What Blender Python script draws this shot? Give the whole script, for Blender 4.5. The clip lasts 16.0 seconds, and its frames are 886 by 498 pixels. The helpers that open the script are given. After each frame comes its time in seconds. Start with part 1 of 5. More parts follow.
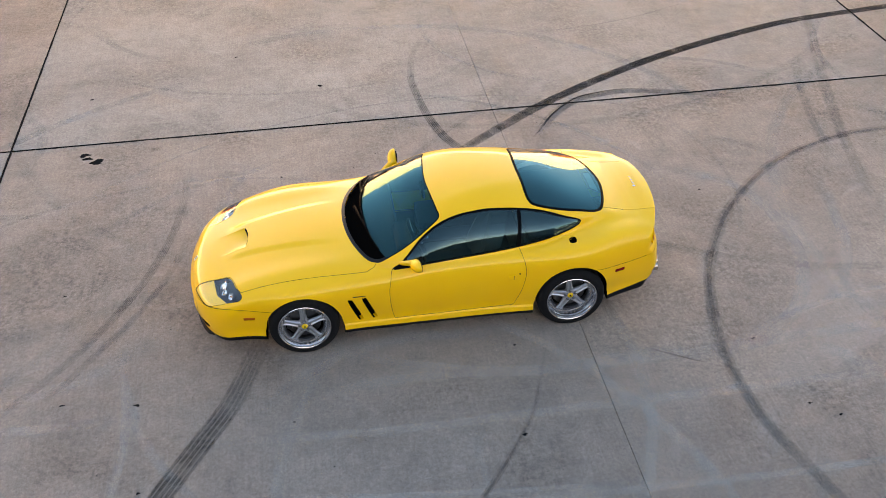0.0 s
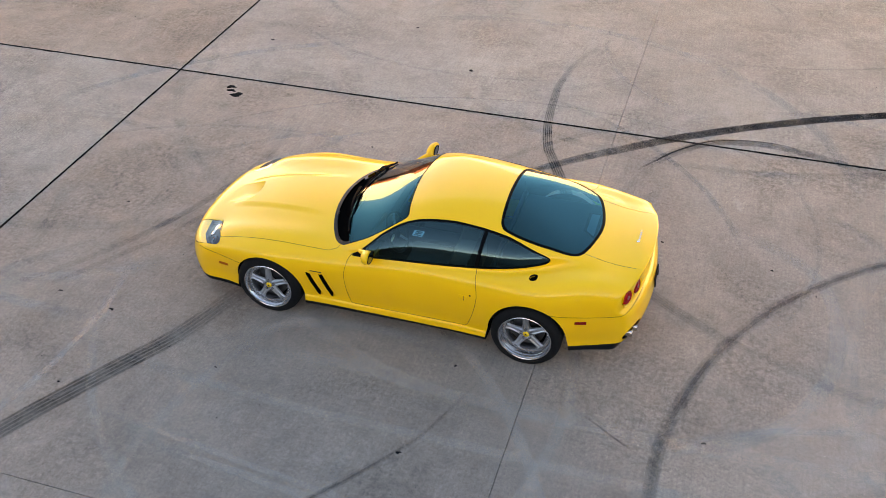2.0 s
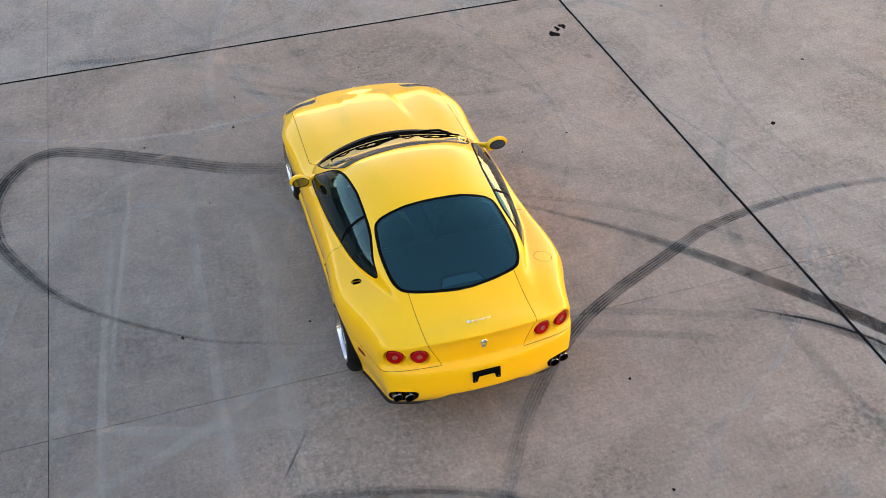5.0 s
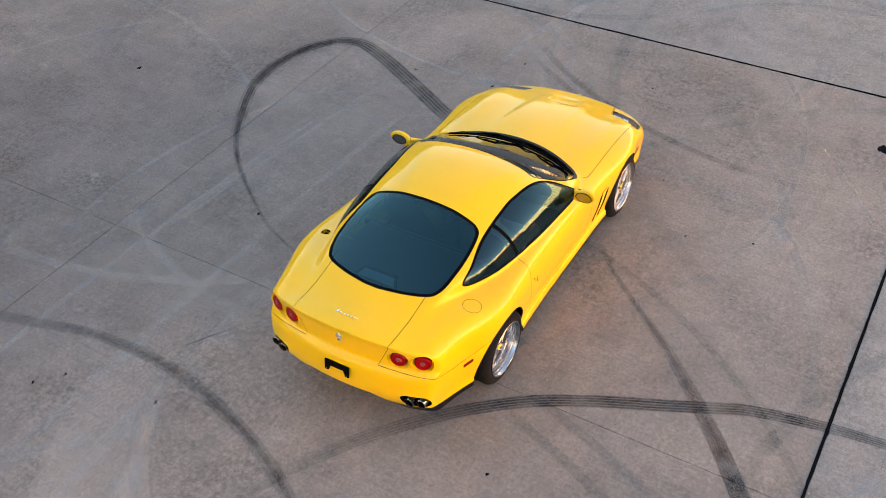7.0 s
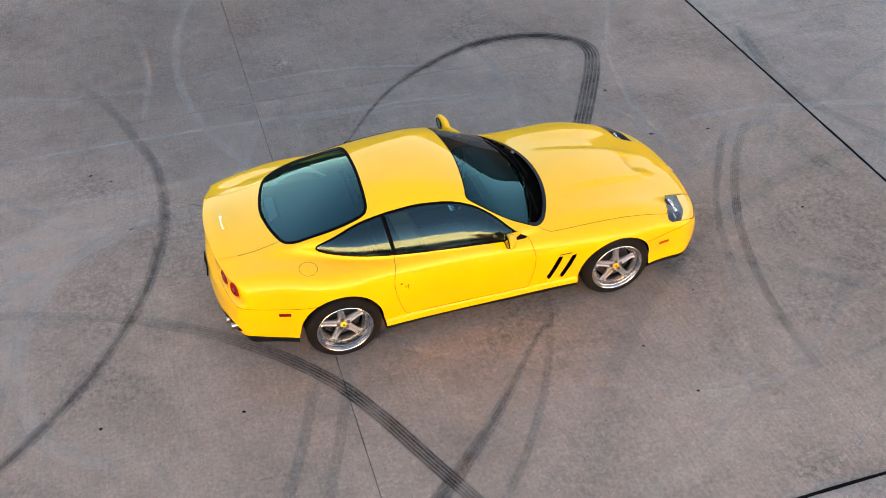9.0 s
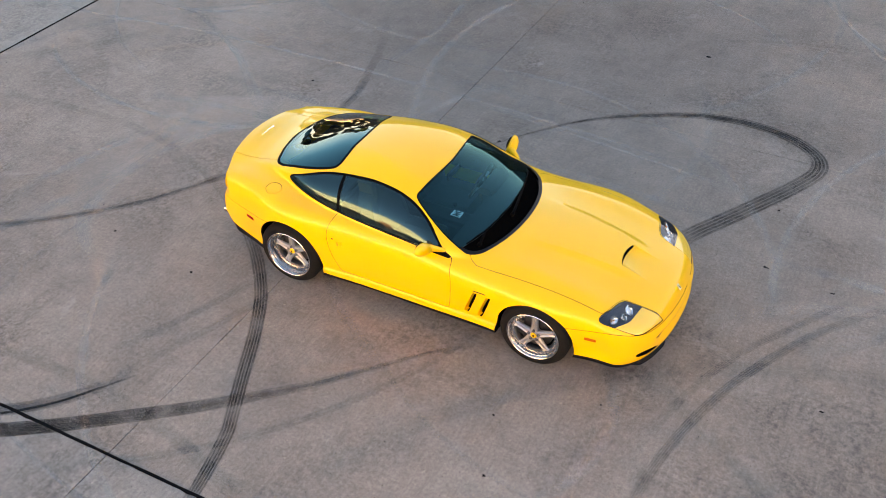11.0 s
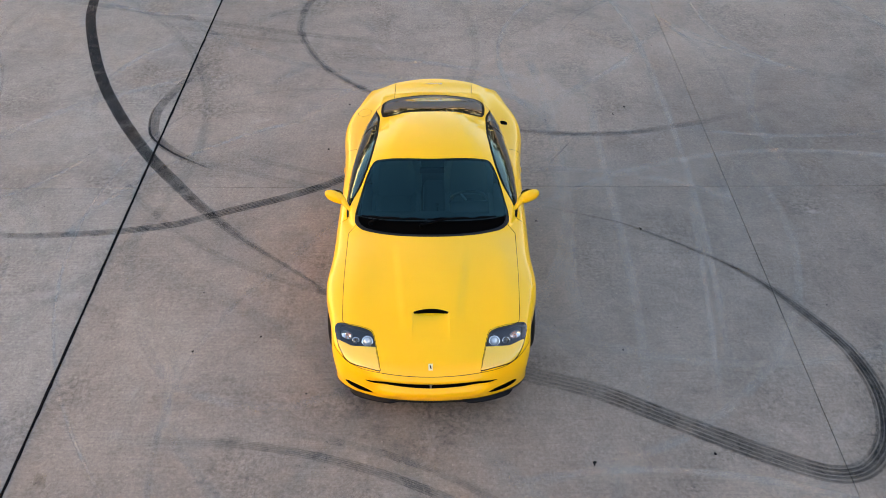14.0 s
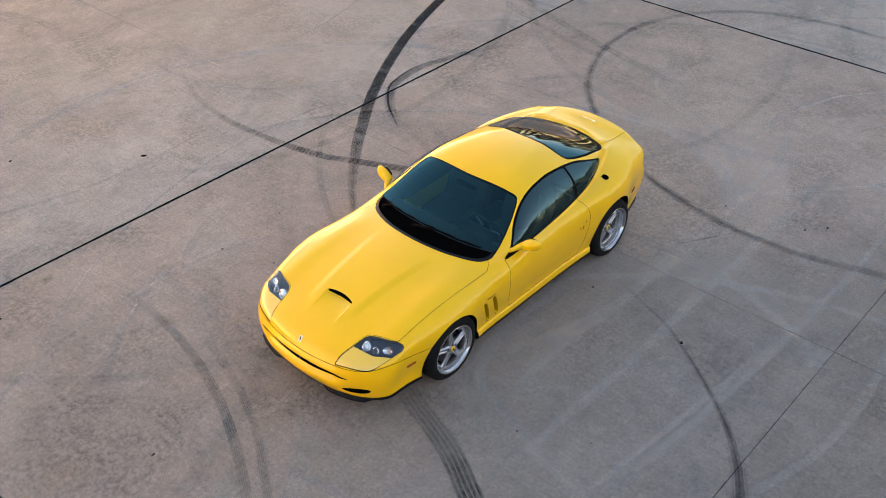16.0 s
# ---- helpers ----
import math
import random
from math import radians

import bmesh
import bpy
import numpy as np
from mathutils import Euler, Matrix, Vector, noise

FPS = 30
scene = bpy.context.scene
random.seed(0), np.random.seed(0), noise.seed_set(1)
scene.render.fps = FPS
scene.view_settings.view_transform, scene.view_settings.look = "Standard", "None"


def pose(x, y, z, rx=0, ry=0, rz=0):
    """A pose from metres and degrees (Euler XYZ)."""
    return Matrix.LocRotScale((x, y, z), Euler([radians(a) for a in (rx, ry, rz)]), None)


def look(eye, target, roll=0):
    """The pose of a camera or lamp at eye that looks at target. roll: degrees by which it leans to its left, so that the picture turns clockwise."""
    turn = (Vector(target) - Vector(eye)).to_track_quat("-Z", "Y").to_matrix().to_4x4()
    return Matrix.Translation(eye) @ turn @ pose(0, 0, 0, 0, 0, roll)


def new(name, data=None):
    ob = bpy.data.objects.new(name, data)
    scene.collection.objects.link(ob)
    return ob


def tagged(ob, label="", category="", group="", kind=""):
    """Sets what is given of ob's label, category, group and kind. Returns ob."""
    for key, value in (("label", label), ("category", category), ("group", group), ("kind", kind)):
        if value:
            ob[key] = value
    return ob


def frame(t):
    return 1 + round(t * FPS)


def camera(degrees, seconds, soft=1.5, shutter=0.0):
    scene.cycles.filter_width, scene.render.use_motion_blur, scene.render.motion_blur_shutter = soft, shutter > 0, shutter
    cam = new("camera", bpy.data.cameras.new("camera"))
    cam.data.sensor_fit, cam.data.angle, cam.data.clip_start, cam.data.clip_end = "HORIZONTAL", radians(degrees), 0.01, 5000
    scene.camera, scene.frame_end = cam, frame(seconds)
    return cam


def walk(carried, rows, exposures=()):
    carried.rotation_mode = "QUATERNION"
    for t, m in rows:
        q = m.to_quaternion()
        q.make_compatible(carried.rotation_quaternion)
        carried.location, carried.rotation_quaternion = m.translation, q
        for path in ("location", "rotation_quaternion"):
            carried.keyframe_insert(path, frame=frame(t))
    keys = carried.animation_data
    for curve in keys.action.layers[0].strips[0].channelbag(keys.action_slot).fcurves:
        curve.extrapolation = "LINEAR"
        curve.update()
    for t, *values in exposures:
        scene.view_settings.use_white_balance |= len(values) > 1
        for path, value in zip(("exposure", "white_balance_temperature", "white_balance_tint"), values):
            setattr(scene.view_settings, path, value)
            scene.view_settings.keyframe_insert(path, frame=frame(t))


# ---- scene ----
cam = camera(48.1, 16.0, 0.5)
PATH = [
    (0, (1.001, 7.936, 6.303), (0.766, 6.346, 5.113), -0.90),
    (0.5, (0.176, 7.980, 6.310), (0.085, 6.375, 5.120), -0.90),
    (1, (-0.729, 7.916, 6.310), (-0.636, 6.313, 5.117), -1.00),
    (1.5, (-1.656, 7.716, 6.301), (-1.359, 6.144, 5.101), -1.00),
    (2, (-2.637, 7.387, 6.290), (-2.137, 5.872, 5.084), -1.00),
    (2.5, (-3.624, 6.882, 6.271), (-2.920, 5.454, 5.060), -1.20),
    (3, (-4.560, 6.208, 6.236), (-3.664, 4.897, 5.021), -1.10),
    (3.5, (-5.437, 5.345, 6.248), (-4.353, 4.200, 5.017), -1.30),
    (4, (-6.224, 4.292, 6.223), (-4.975, 3.349, 4.978), -1.40),
    (4.5, (-6.850, 3.054, 6.206), (-5.471, 2.344, 4.943), -1.70),
    (4.7, (-7.023, 2.537, 6.218), (-5.603, 1.932, 4.947), -1.70),
    (5.2, (-7.299, 1.195, 6.216), (-5.798, 0.904, 4.926), -1.84),
    (5.75, (-7.323, -0.291, 6.208), (-5.804, -0.238, 4.907), -1.87),
    (6.3, (-7.059, -1.737, 6.196), (-5.593, -1.346, 4.893), -1.77),
    (6.8, (-6.578, -2.968, 6.196), (-5.212, -2.288, 4.903), -1.60),
    (7, (-6.328, -3.461, 6.185), (-5.025, -2.667, 4.893), -1.50),
    (7.5, (-5.560, -4.560, 6.168), (-4.421, -3.546, 4.874), -1.20),
    (8, (-4.610, -5.519, 6.170), (-3.675, -4.316, 4.875), -1.00),
    (8.5, (-3.487, -6.295, 6.214), (-2.786, -4.944, 4.916), -0.80),
    (9, (-2.233, -6.872, 6.252), (-1.780, -5.416, 4.958), -0.50),
    (9.2, (-1.701, -7.028, 6.269), (-1.354, -5.543, 4.975), -0.50),
    (9.7, (-0.297, -7.316, 6.262), (-0.258, -5.785, 4.976), -0.45),
    (10.25, (1.306, -7.316, 6.262), (1.015, -5.801, 4.990), -0.40),
    (10.8, (2.894, -6.988, 6.254), (2.286, -5.555, 4.999), -0.39),
    (11.3, (4.265, -6.420, 6.229), (3.380, -5.118, 4.995), -0.40),
    (11.5, (4.772, -6.115, 6.223), (3.799, -4.874, 4.993), -0.50),
    (12, (5.901, -5.204, 6.258), (4.735, -4.143, 5.027), -0.20),
    (12.5, (6.880, -4.077, 6.253), (5.537, -3.238, 5.032), -0.30),
    (13, (7.618, -2.803, 6.266), (6.135, -2.226, 5.054), -0.20),
    (13.5, (8.077, -1.379, 6.256), (6.505, -1.080, 5.056), -0.20),
    (14, (8.265, 0.110, 6.287), (6.662, 0.109, 5.091), -0.20),
    (14.5, (8.151, 1.585, 6.285), (6.571, 1.277, 5.099), -0.10),
    (15, (7.729, 3.000, 6.304), (6.240, 2.377, 5.123), 0.00),
    (15.5, (7.045, 4.301, 6.307), (5.693, 3.421, 5.125), 0.00),
    (16, (6.303, 5.249, 6.314), (5.094, 4.181, 5.131), 0.00),
]
walk(cam, [(t, look(eye, target, roll)) for t, eye, target, roll in PATH], [(0.0, 3.64, 7700, 22), (4.0, 3.66, 7750, 22), (8.0, 3.60, 7950, 25), (12.0, 3.60, 7750, 22), (16.0, 3.56, 7750, 23)])

# ---- light: a low evening sun behind the hall on the yard's north side, which keeps the yard in shade and lights the hall to the south ----
SUN_AT, SUN_UP = 96.0, 8.0  # degrees: compass turn in the plan from +x, and height
world = bpy.data.worlds.new("evening_sky")
scene.world = world
world.use_nodes = True
wn, wl = world.node_tree.nodes, world.node_tree.links
sky = wn.new("ShaderNodeTexSky")
sky.sky_type, sky.sun_disc = "NISHITA", False
sky.sun_elevation, sky.sun_rotation = radians(SUN_UP), radians(90 - SUN_AT)
sky.air_density, sky.dust_density, sky.ozone_density = 1.0, 0.7, 1.4
wn["Background"].inputs["Strength"].default_value = 0.075
wl.new(sky.outputs["Color"], wn["Background"].inputs["Color"])
sun = new("sun", bpy.data.lights.new("sun", "SUN"))
sun.data.energy, sun.data.angle, sun.data.color = 5.0, radians(0.6), (1.0, 0.70, 0.42)
a, e = radians(SUN_AT), radians(SUN_UP)
sun.matrix_world = look((0, 0, 0), (-math.cos(a) * math.cos(e), -math.sin(a) * math.cos(e), -math.sin(e)))
sun.location = (0, 60, 20)


# ---- materials ----
def material(name):
    m = bpy.data.materials.new(name)
    m.use_nodes = True
    return m, m.node_tree.nodes, m.node_tree.links, m.node_tree.nodes["Principled BSDF"]


def plain(name, color, rough=0.5, metal=0.0, coat=0.0, grain=0.0, size=40.0, bump=0.0, spec=0.5):
    """A surface of one colour with slight mottling and relief at a real size."""
    m, n, l, p = material(name)
    p.inputs["Base Color"].default_value = (*color, 1)
    p.inputs["Roughness"].default_value, p.inputs["Metallic"].default_value = rough, metal
    p.inputs["Coat Weight"].default_value, p.inputs["Coat Roughness"].default_value = coat, 0.03
    p.inputs["Specular IOR Level"].default_value = spec
    if grain or bump:
        co = n.new("ShaderNodeTexCoord")
        tex = n.new("ShaderNodeTexNoise")
        tex.inputs["Scale"].default_value, tex.inputs["Detail"].default_value = size, 6
        l.new(co.outputs["Object"], tex.inputs["Vector"])
        mix = n.new("ShaderNodeMix")
        mix.data_type, mix.blend_type = "RGBA", "MULTIPLY"
        mix.inputs["Factor"].default_value = grain
        mix.inputs["A"].default_value = (*color, 1)
        l.new(tex.outputs["Color"], mix.inputs["B"])
        ramp = n.new("ShaderNodeMapRange")
        ramp.inputs["To Min"].default_value, ramp.inputs["To Max"].default_value = max(0, rough - 0.12 * (grain > 0)), rough + 0.12 * (grain > 0)
        l.new(tex.outputs["Fac"], ramp.inputs["Value"])
        l.new(ramp.outputs["Result"], p.inputs["Roughness"])
        l.new(mix.outputs["Result"], p.inputs["Base Color"])
        if bump:
            b = n.new("ShaderNodeBump")
            b.inputs["Strength"].default_value, b.inputs["Distance"].default_value = 0.6, bump
            l.new(tex.outputs["Fac"], b.inputs["Height"])
            l.new(b.outputs["Normal"], p.inputs["Normal"])
    return m


def glass(name, tint, rough=0.0, square=0.045, gloss=(1, 1, 1)):
    """A tinted pane: clear through, with the gloss of glass, the same from within and without; square: its gloss seen head-on."""
    m, n, l, p = material(name)
    n.remove(p)
    clear, shine, slant, rise, mix, hue = (n.new("ShaderNode" + k) for k in ("BsdfTransparent", "BsdfGlossy", "LayerWeight", "Math", "MixShader", "Mix"))
    clear.inputs["Color"].default_value = (*tint, 1)
    shine.inputs["Roughness"].default_value = rough
    slant.inputs["Blend"].default_value = 0.5
    rise.operation, rise.inputs[1].default_value = "POWER", 5.0
    l.new(slant.outputs["Facing"], rise.inputs[0])
    amount = n.new("ShaderNodeMapRange")
    amount.inputs["To Min"].default_value = square
    l.new(rise.outputs[0], amount.inputs["Value"])
    # gloss puts the sky's teal into a square reflection, a grazing one stays neutral
    turn = n.new("ShaderNodeMapRange")
    turn.inputs["From Min"].default_value, turn.inputs["From Max"].default_value = 0.04, 0.14
    l.new(rise.outputs[0], turn.inputs["Value"])
    hue.data_type = "RGBA"
    hue.inputs["A"].default_value, hue.inputs["B"].default_value = (*gloss, 1), (1, 1, 1, 1)
    l.new(turn.outputs["Result"], hue.inputs["Factor"])
    l.new(hue.outputs["Result"], shine.inputs["Color"])
    l.new(amount.outputs["Result"], mix.inputs["Fac"])
    l.new(clear.outputs["BSDF"], mix.inputs[1])
    l.new(shine.outputs["BSDF"], mix.inputs[2])
    l.new(mix.outputs["Shader"], n["Material Output"].inputs["Surface"])
    return m


def car_paint():
    """Solid yellow under clear lacquer, with a faint orange peel and a film of dust."""
    m, n, l, p = material("yellow_paint")
    co = n.new("ShaderNodeTexCoord")
    film, peel = n.new("ShaderNodeTexNoise"), n.new("ShaderNodeTexNoise")
    film.inputs["Scale"].default_value, film.inputs["Detail"].default_value = 2.2, 8
    peel.inputs["Scale"].default_value = 420
    for t in (film, peel):
        l.new(co.outputs["Object"], t.inputs["Vector"])
    ramp = n.new("ShaderNodeValToRGB")
    ramp.color_ramp.elements[0].position, ramp.color_ramp.elements[1].position = 0.3, 0.7
    ramp.color_ramp.elements[0].color, ramp.color_ramp.elements[1].color = (0.87, 0.462, 0.004, 1), (0.90, 0.490, 0.006, 1)
    l.new(film.outputs["Fac"], ramp.inputs["Fac"])
    l.new(ramp.outputs["Color"], p.inputs["Base Color"])
    p.inputs["Roughness"].default_value = 0.5
    p.inputs["Specular IOR Level"].default_value = 0.12
    p.inputs["Coat Weight"].default_value, p.inputs["Coat IOR"].default_value = 0.8, 1.42
    haze = n.new("ShaderNodeMapRange")
    haze.inputs["To Min"].default_value, haze.inputs["To Max"].default_value = 0.045, 0.065
    l.new(film.outputs["Fac"], haze.inputs["Value"])
    l.new(haze.outputs["Result"], p.inputs["Coat Roughness"])
    b = n.new("ShaderNodeBump")
    b.inputs["Strength"].default_value, b.inputs["Distance"].default_value = 0.05, 0.0004
    l.new(peel.outputs["Fac"], b.inputs["Height"])
    l.new(b.outputs["Normal"], p.inputs["Coat Normal"])
    return m


def concrete(name, low, high):
    """Grey-brown slab concrete: broad stains, one darker oval, broom lines, pores and pale scuffs."""
    m, n, l, p = material(name)
    geo, info = n.new("ShaderNodeNewGeometry"), n.new("ShaderNodeObjectInfo")

    def noise_of(scale, detail=6.0, rough=0.6, squash=None, warp=0.0):
        t = n.new("ShaderNodeTexNoise")
        t.inputs["Scale"].default_value, t.inputs["Detail"].default_value, t.inputs["Roughness"].default_value = scale, detail, rough
        t.inputs["Distortion"].default_value = warp
        if squash:
            s = n.new("ShaderNodeMapping")
            s.inputs["Scale"].default_value = squash
            l.new(geo.outputs["Position"], s.inputs["Vector"])
            l.new(s.outputs["Vector"], t.inputs["Vector"])
        else:
            l.new(geo.outputs["Position"], t.inputs["Vector"])
        return t.outputs["Fac"]

    def ramp(fac, *stops):
        r = n.new("ShaderNodeValToRGB")
        while len(r.color_ramp.elements) < len(stops):
            r.color_ramp.elements.new(0.5)
        for el, (at, col) in zip(r.color_ramp.elements, stops):
            el.position, el.color = at, (*col, 1)
        l.new(fac, r.inputs["Fac"])
        return r.outputs["Color"]

    def mix(a, b, how="MULTIPLY", fac=1.0):
        x = n.new("ShaderNodeMix")
        x.data_type, x.blend_type = "RGBA", how
        if isinstance(fac, float):
            x.inputs["Factor"].default_value = fac
        else:
            l.new(fac, x.inputs["Factor"])
        l.new(a, x.inputs["A"])
        l.new(b, x.inputs["B"])
        return x.outputs["Result"]

    broad = ramp(noise_of(0.17, 4, 0.55, warp=0.5), (0.3, low), (0.7, high))
    cloud = ramp(noise_of(0.9, 8, 0.66, warp=0.5), (0.30, (0.80, 0.80, 0.80)), (0.5, (0.96, 0.96, 0.96)), (0.70, (1.08, 1.07, 1.06)))
    broom = ramp(noise_of(1.0, 6, 0.8, (46.0, 2.4, 1.0)), (0.30, (0.85, 0.85, 0.85)), (0.70, (1.11, 1.11, 1.11)))
    cross = ramp(noise_of(1.0, 5, 0.7, (0.5, 9.0, 1.0)), (0.32, (0.96, 0.96, 0.96)), (0.7, (1.03, 1.03, 1.03)))
    mottle = ramp(noise_of(5.5, 10, 0.78, warp=0.3), (0.30, (0.82, 0.82, 0.82)), (0.52, (0.99, 0.99, 0.98)), (0.72, (1.13, 1.125, 1.12)))
    grain = ramp(noise_of(32, 7, 0.82), (0.3, (0.64, 0.64, 0.64)), (0.7, (1.30, 1.30, 1.30)))
    fine = ramp(noise_of(170, 3, 0.7), (0.3, (0.72, 0.72, 0.72)), (0.72, (1.26, 1.26, 1.26)))
    pores = ramp(noise_of(48, 3, 0.6), (0.65, (1, 1, 1)), (0.72, (0.42, 0.41, 0.40)))
    # pitted places: dark freckles that gather in patches
    freckle = ramp(noise_of(17, 7, 0.8), (0.42, (0.50, 0.50, 0.49)), (0.56, (1, 1, 1)))
    patch = ramp(noise_of(0.75, 5, 0.62, warp=0.8), (0.46, (0, 0, 0)), (0.66, (0.85, 0.85, 0.85)))
    rust = ramp(noise_of(0.55, 5, 0.6, warp=1.2), (0.56, (1, 1, 1)), (0.78, (1.07, 0.99, 0.92)))
    tone = ramp(info.outputs["Random"], (0.0, (0.985, 0.988, 0.99)), (1.0, (1.015, 1.01, 1.0)))
    col = broad
    for layer in (cloud, mottle, broom, cross, grain, fine, pores, rust, tone):
        col = mix(col, layer)
    col = mix(col, freckle, "MULTIPLY", patch)
    # one broad, darker and slightly cooler oval with a ragged edge
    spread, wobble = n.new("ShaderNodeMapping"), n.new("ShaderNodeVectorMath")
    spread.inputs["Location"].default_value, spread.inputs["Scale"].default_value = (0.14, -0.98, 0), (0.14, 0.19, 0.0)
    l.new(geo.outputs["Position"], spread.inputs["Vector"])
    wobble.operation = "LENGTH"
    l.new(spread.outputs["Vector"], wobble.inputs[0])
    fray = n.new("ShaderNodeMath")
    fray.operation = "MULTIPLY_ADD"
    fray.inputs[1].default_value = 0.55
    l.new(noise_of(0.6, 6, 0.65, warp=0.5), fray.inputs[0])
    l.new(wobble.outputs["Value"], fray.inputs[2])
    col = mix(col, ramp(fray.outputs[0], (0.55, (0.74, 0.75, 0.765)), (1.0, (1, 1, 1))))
    flecks = ramp(noise_of(36, 2, 0.5, warp=0.4), (0.70, (1, 1, 1)), (0.76, (1.5, 1.48, 1.45)))
    col = mix(col, flecks)
    scuff = ramp(noise_of(0.8, 9, 0.68, warp=2.2), (0.60, (0, 0, 0)), (0.74, (0.30, 0.30, 0.30)))
    chalk = n.new("ShaderNodeRGB")
    chalk.outputs[0].default_value = (0.40, 0.37, 0.35, 1)
    col = mix(col, chalk.outputs[0], "MIX", scuff)
    l.new(col, p.inputs["Base Color"])
    p.inputs["Roughness"].default_value = 0.63
    p.inputs["Specular IOR Level"].default_value = 0.18
    b = n.new("ShaderNodeBump")
    b.inputs["Strength"].default_value, b.inputs["Distance"].default_value = 0.35, 0.003
    l.new(noise_of(90, 5, 0.7), b.inputs["Height"])
    l.new(b.outputs["Normal"], p.inputs["Normal"])
    return m


def tyre_rubber_mark(name, color, strength, ribs, lines=0.32, low=0.32, high=0.62):
    """Rubber left on the slab: ribbed across, broken along, thin at its ends. UV: metres along, 0 to 1 across; colour layer holds the strength."""
    m, n, l, p = material(name)
    uv, keep = n.new("ShaderNodeUVMap"), n.new("ShaderNodeVertexColor")
    uv.uv_map, keep.layer_name = "UVMap", "strength"
    geo = n.new("ShaderNodeNewGeometry")
    grit, blotch = n.new("ShaderNodeTexNoise"), n.new("ShaderNodeTexNoise")
    grit.inputs["Scale"].default_value, grit.inputs["Detail"].default_value, grit.inputs["Roughness"].default_value = 95, 6, 0.75
    blotch.inputs["Scale"].default_value, blotch.inputs["Detail"].default_value = 4.5, 6
    l.new(geo.outputs["Position"], grit.inputs["Vector"])
    l.new(geo.outputs["Position"], blotch.inputs["Vector"])
    sep = n.new("ShaderNodeSeparateXYZ")
    l.new(uv.outputs["UV"], sep.inputs["Vector"])

    def maths(op, a, b=None, c=None):
        x = n.new("ShaderNodeMath")
        x.operation = op
        for s, v in zip(x.inputs, (a, b, c)):
            if v is None:
                continue
            if isinstance(v, (int, float)):
                s.default_value = v
            else:
                l.new(v, s)
        return x.outputs[0]

    across = sep.outputs["Y"]
    # shoulders of the mark fade, grooves of the tread leave thin pale lines, and the rubber drags in streaks
    edge = maths("MULTIPLY", maths("SUBTRACT", 1, across), maths("MULTIPLY", across, 4))
    edge = maths("POWER", edge, 0.2)
    wave = maths("MULTIPLY_ADD", maths("COSINE", maths("MULTIPLY", across, 6.2832 * max(ribs, 1))), 0.5, 0.5)
    rib = maths("MULTIPLY_ADD", maths("POWER", wave, 4.0), -lines if ribs else 0.0, 1.0)
    drag, lay = n.new("ShaderNodeTexNoise"), n.new("ShaderNodeCombineXYZ")
    l.new(maths("MULTIPLY", sep.outputs["X"], 2.2), lay.inputs["X"])
    l.new(maths("MULTIPLY", across, 9.0), lay.inputs["Y"])
    l.new(lay.outputs["Vector"], drag.inputs["Vector"])
    drag.inputs["Scale"].default_value, drag.inputs["Detail"].default_value, drag.inputs["Roughness"].default_value = 1.6, 5, 0.7
    pull = n.new("ShaderNodeMapRange")
    pull.inputs["From Min"].default_value, pull.inputs["From Max"].default_value, pull.inputs["To Min"].default_value = 0.34, 0.60, 0.45
    l.new(drag.outputs["Fac"], pull.inputs["Value"])
    rib = maths("MULTIPLY", rib, pull.outputs["Result"])
    g = n.new("ShaderNodeMapRange")
    g.inputs["From Min"].default_value, g.inputs["From Max"].default_value = low, high
    l.new(grit.outputs["Fac"], g.inputs["Value"])
    k = n.new("ShaderNodeMapRange")
    k.inputs["From Min"].default_value, k.inputs["From Max"].default_value = 0.25, 0.62
    k.inputs["To Min"].default_value = 0.35
    l.new(blotch.outputs["Fac"], k.inputs["Value"])
    a = maths("MULTIPLY", maths("MULTIPLY", edge, rib), maths("MULTIPLY", g.outputs["Result"], k.outputs["Result"]))
    a = maths("MULTIPLY", maths("MULTIPLY", a, strength), keep.outputs["Color"])
    p.inputs["Base Color"].default_value = (*color, 1)
    p.inputs["Roughness"].default_value = 0.8
    p.inputs["Specular IOR Level"].default_value = 0.12
    l.new(a, p.inputs["Alpha"])
    return m


M_PAINT = car_paint()
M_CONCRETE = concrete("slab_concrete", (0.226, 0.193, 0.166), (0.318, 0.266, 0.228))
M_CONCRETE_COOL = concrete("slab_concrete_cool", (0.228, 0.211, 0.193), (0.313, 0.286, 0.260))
M_SEALANT = plain("joint_sealant", (0.007, 0.007, 0.008), 0.8, grain=0.5, size=60, bump=0.002, spec=0.02)
M_EARTH = plain("joint_bed", (0.02, 0.019, 0.018), 0.9, grain=0.6, size=30)
M_MARK = tyre_rubber_mark("tyre_mark_ribbed", (0.017, 0.017, 0.019), 1.30, 5, 0.9, 0.28, 0.58)
M_DENSE = tyre_rubber_mark("tyre_mark_dense", (0.012, 0.013, 0.016), 1.6, 0, 0.0, 0.28, 0.52)
M_SPECK = tyre_rubber_mark("tyre_mark_speckled", (0.016, 0.016, 0.018), 1.45, 0, 0.0, 0.40, 0.60)
M_SMEAR = tyre_rubber_mark("tyre_mark_smeared", (0.030, 0.030, 0.034), 0.95, 0, 0.0, 0.22, 0.56)
M_FAINT = tyre_rubber_mark("tyre_mark_faint", (0.045, 0.043, 0.043), 0.42, 2, 0.5)
M_PALE = tyre_rubber_mark("scuff_pale", (0.54, 0.48, 0.43), 0.82, 0, 0.0, 0.40, 0.66)
M_GAP = plain("panel_gap", (0.03, 0.02, 0.004), 0.8)
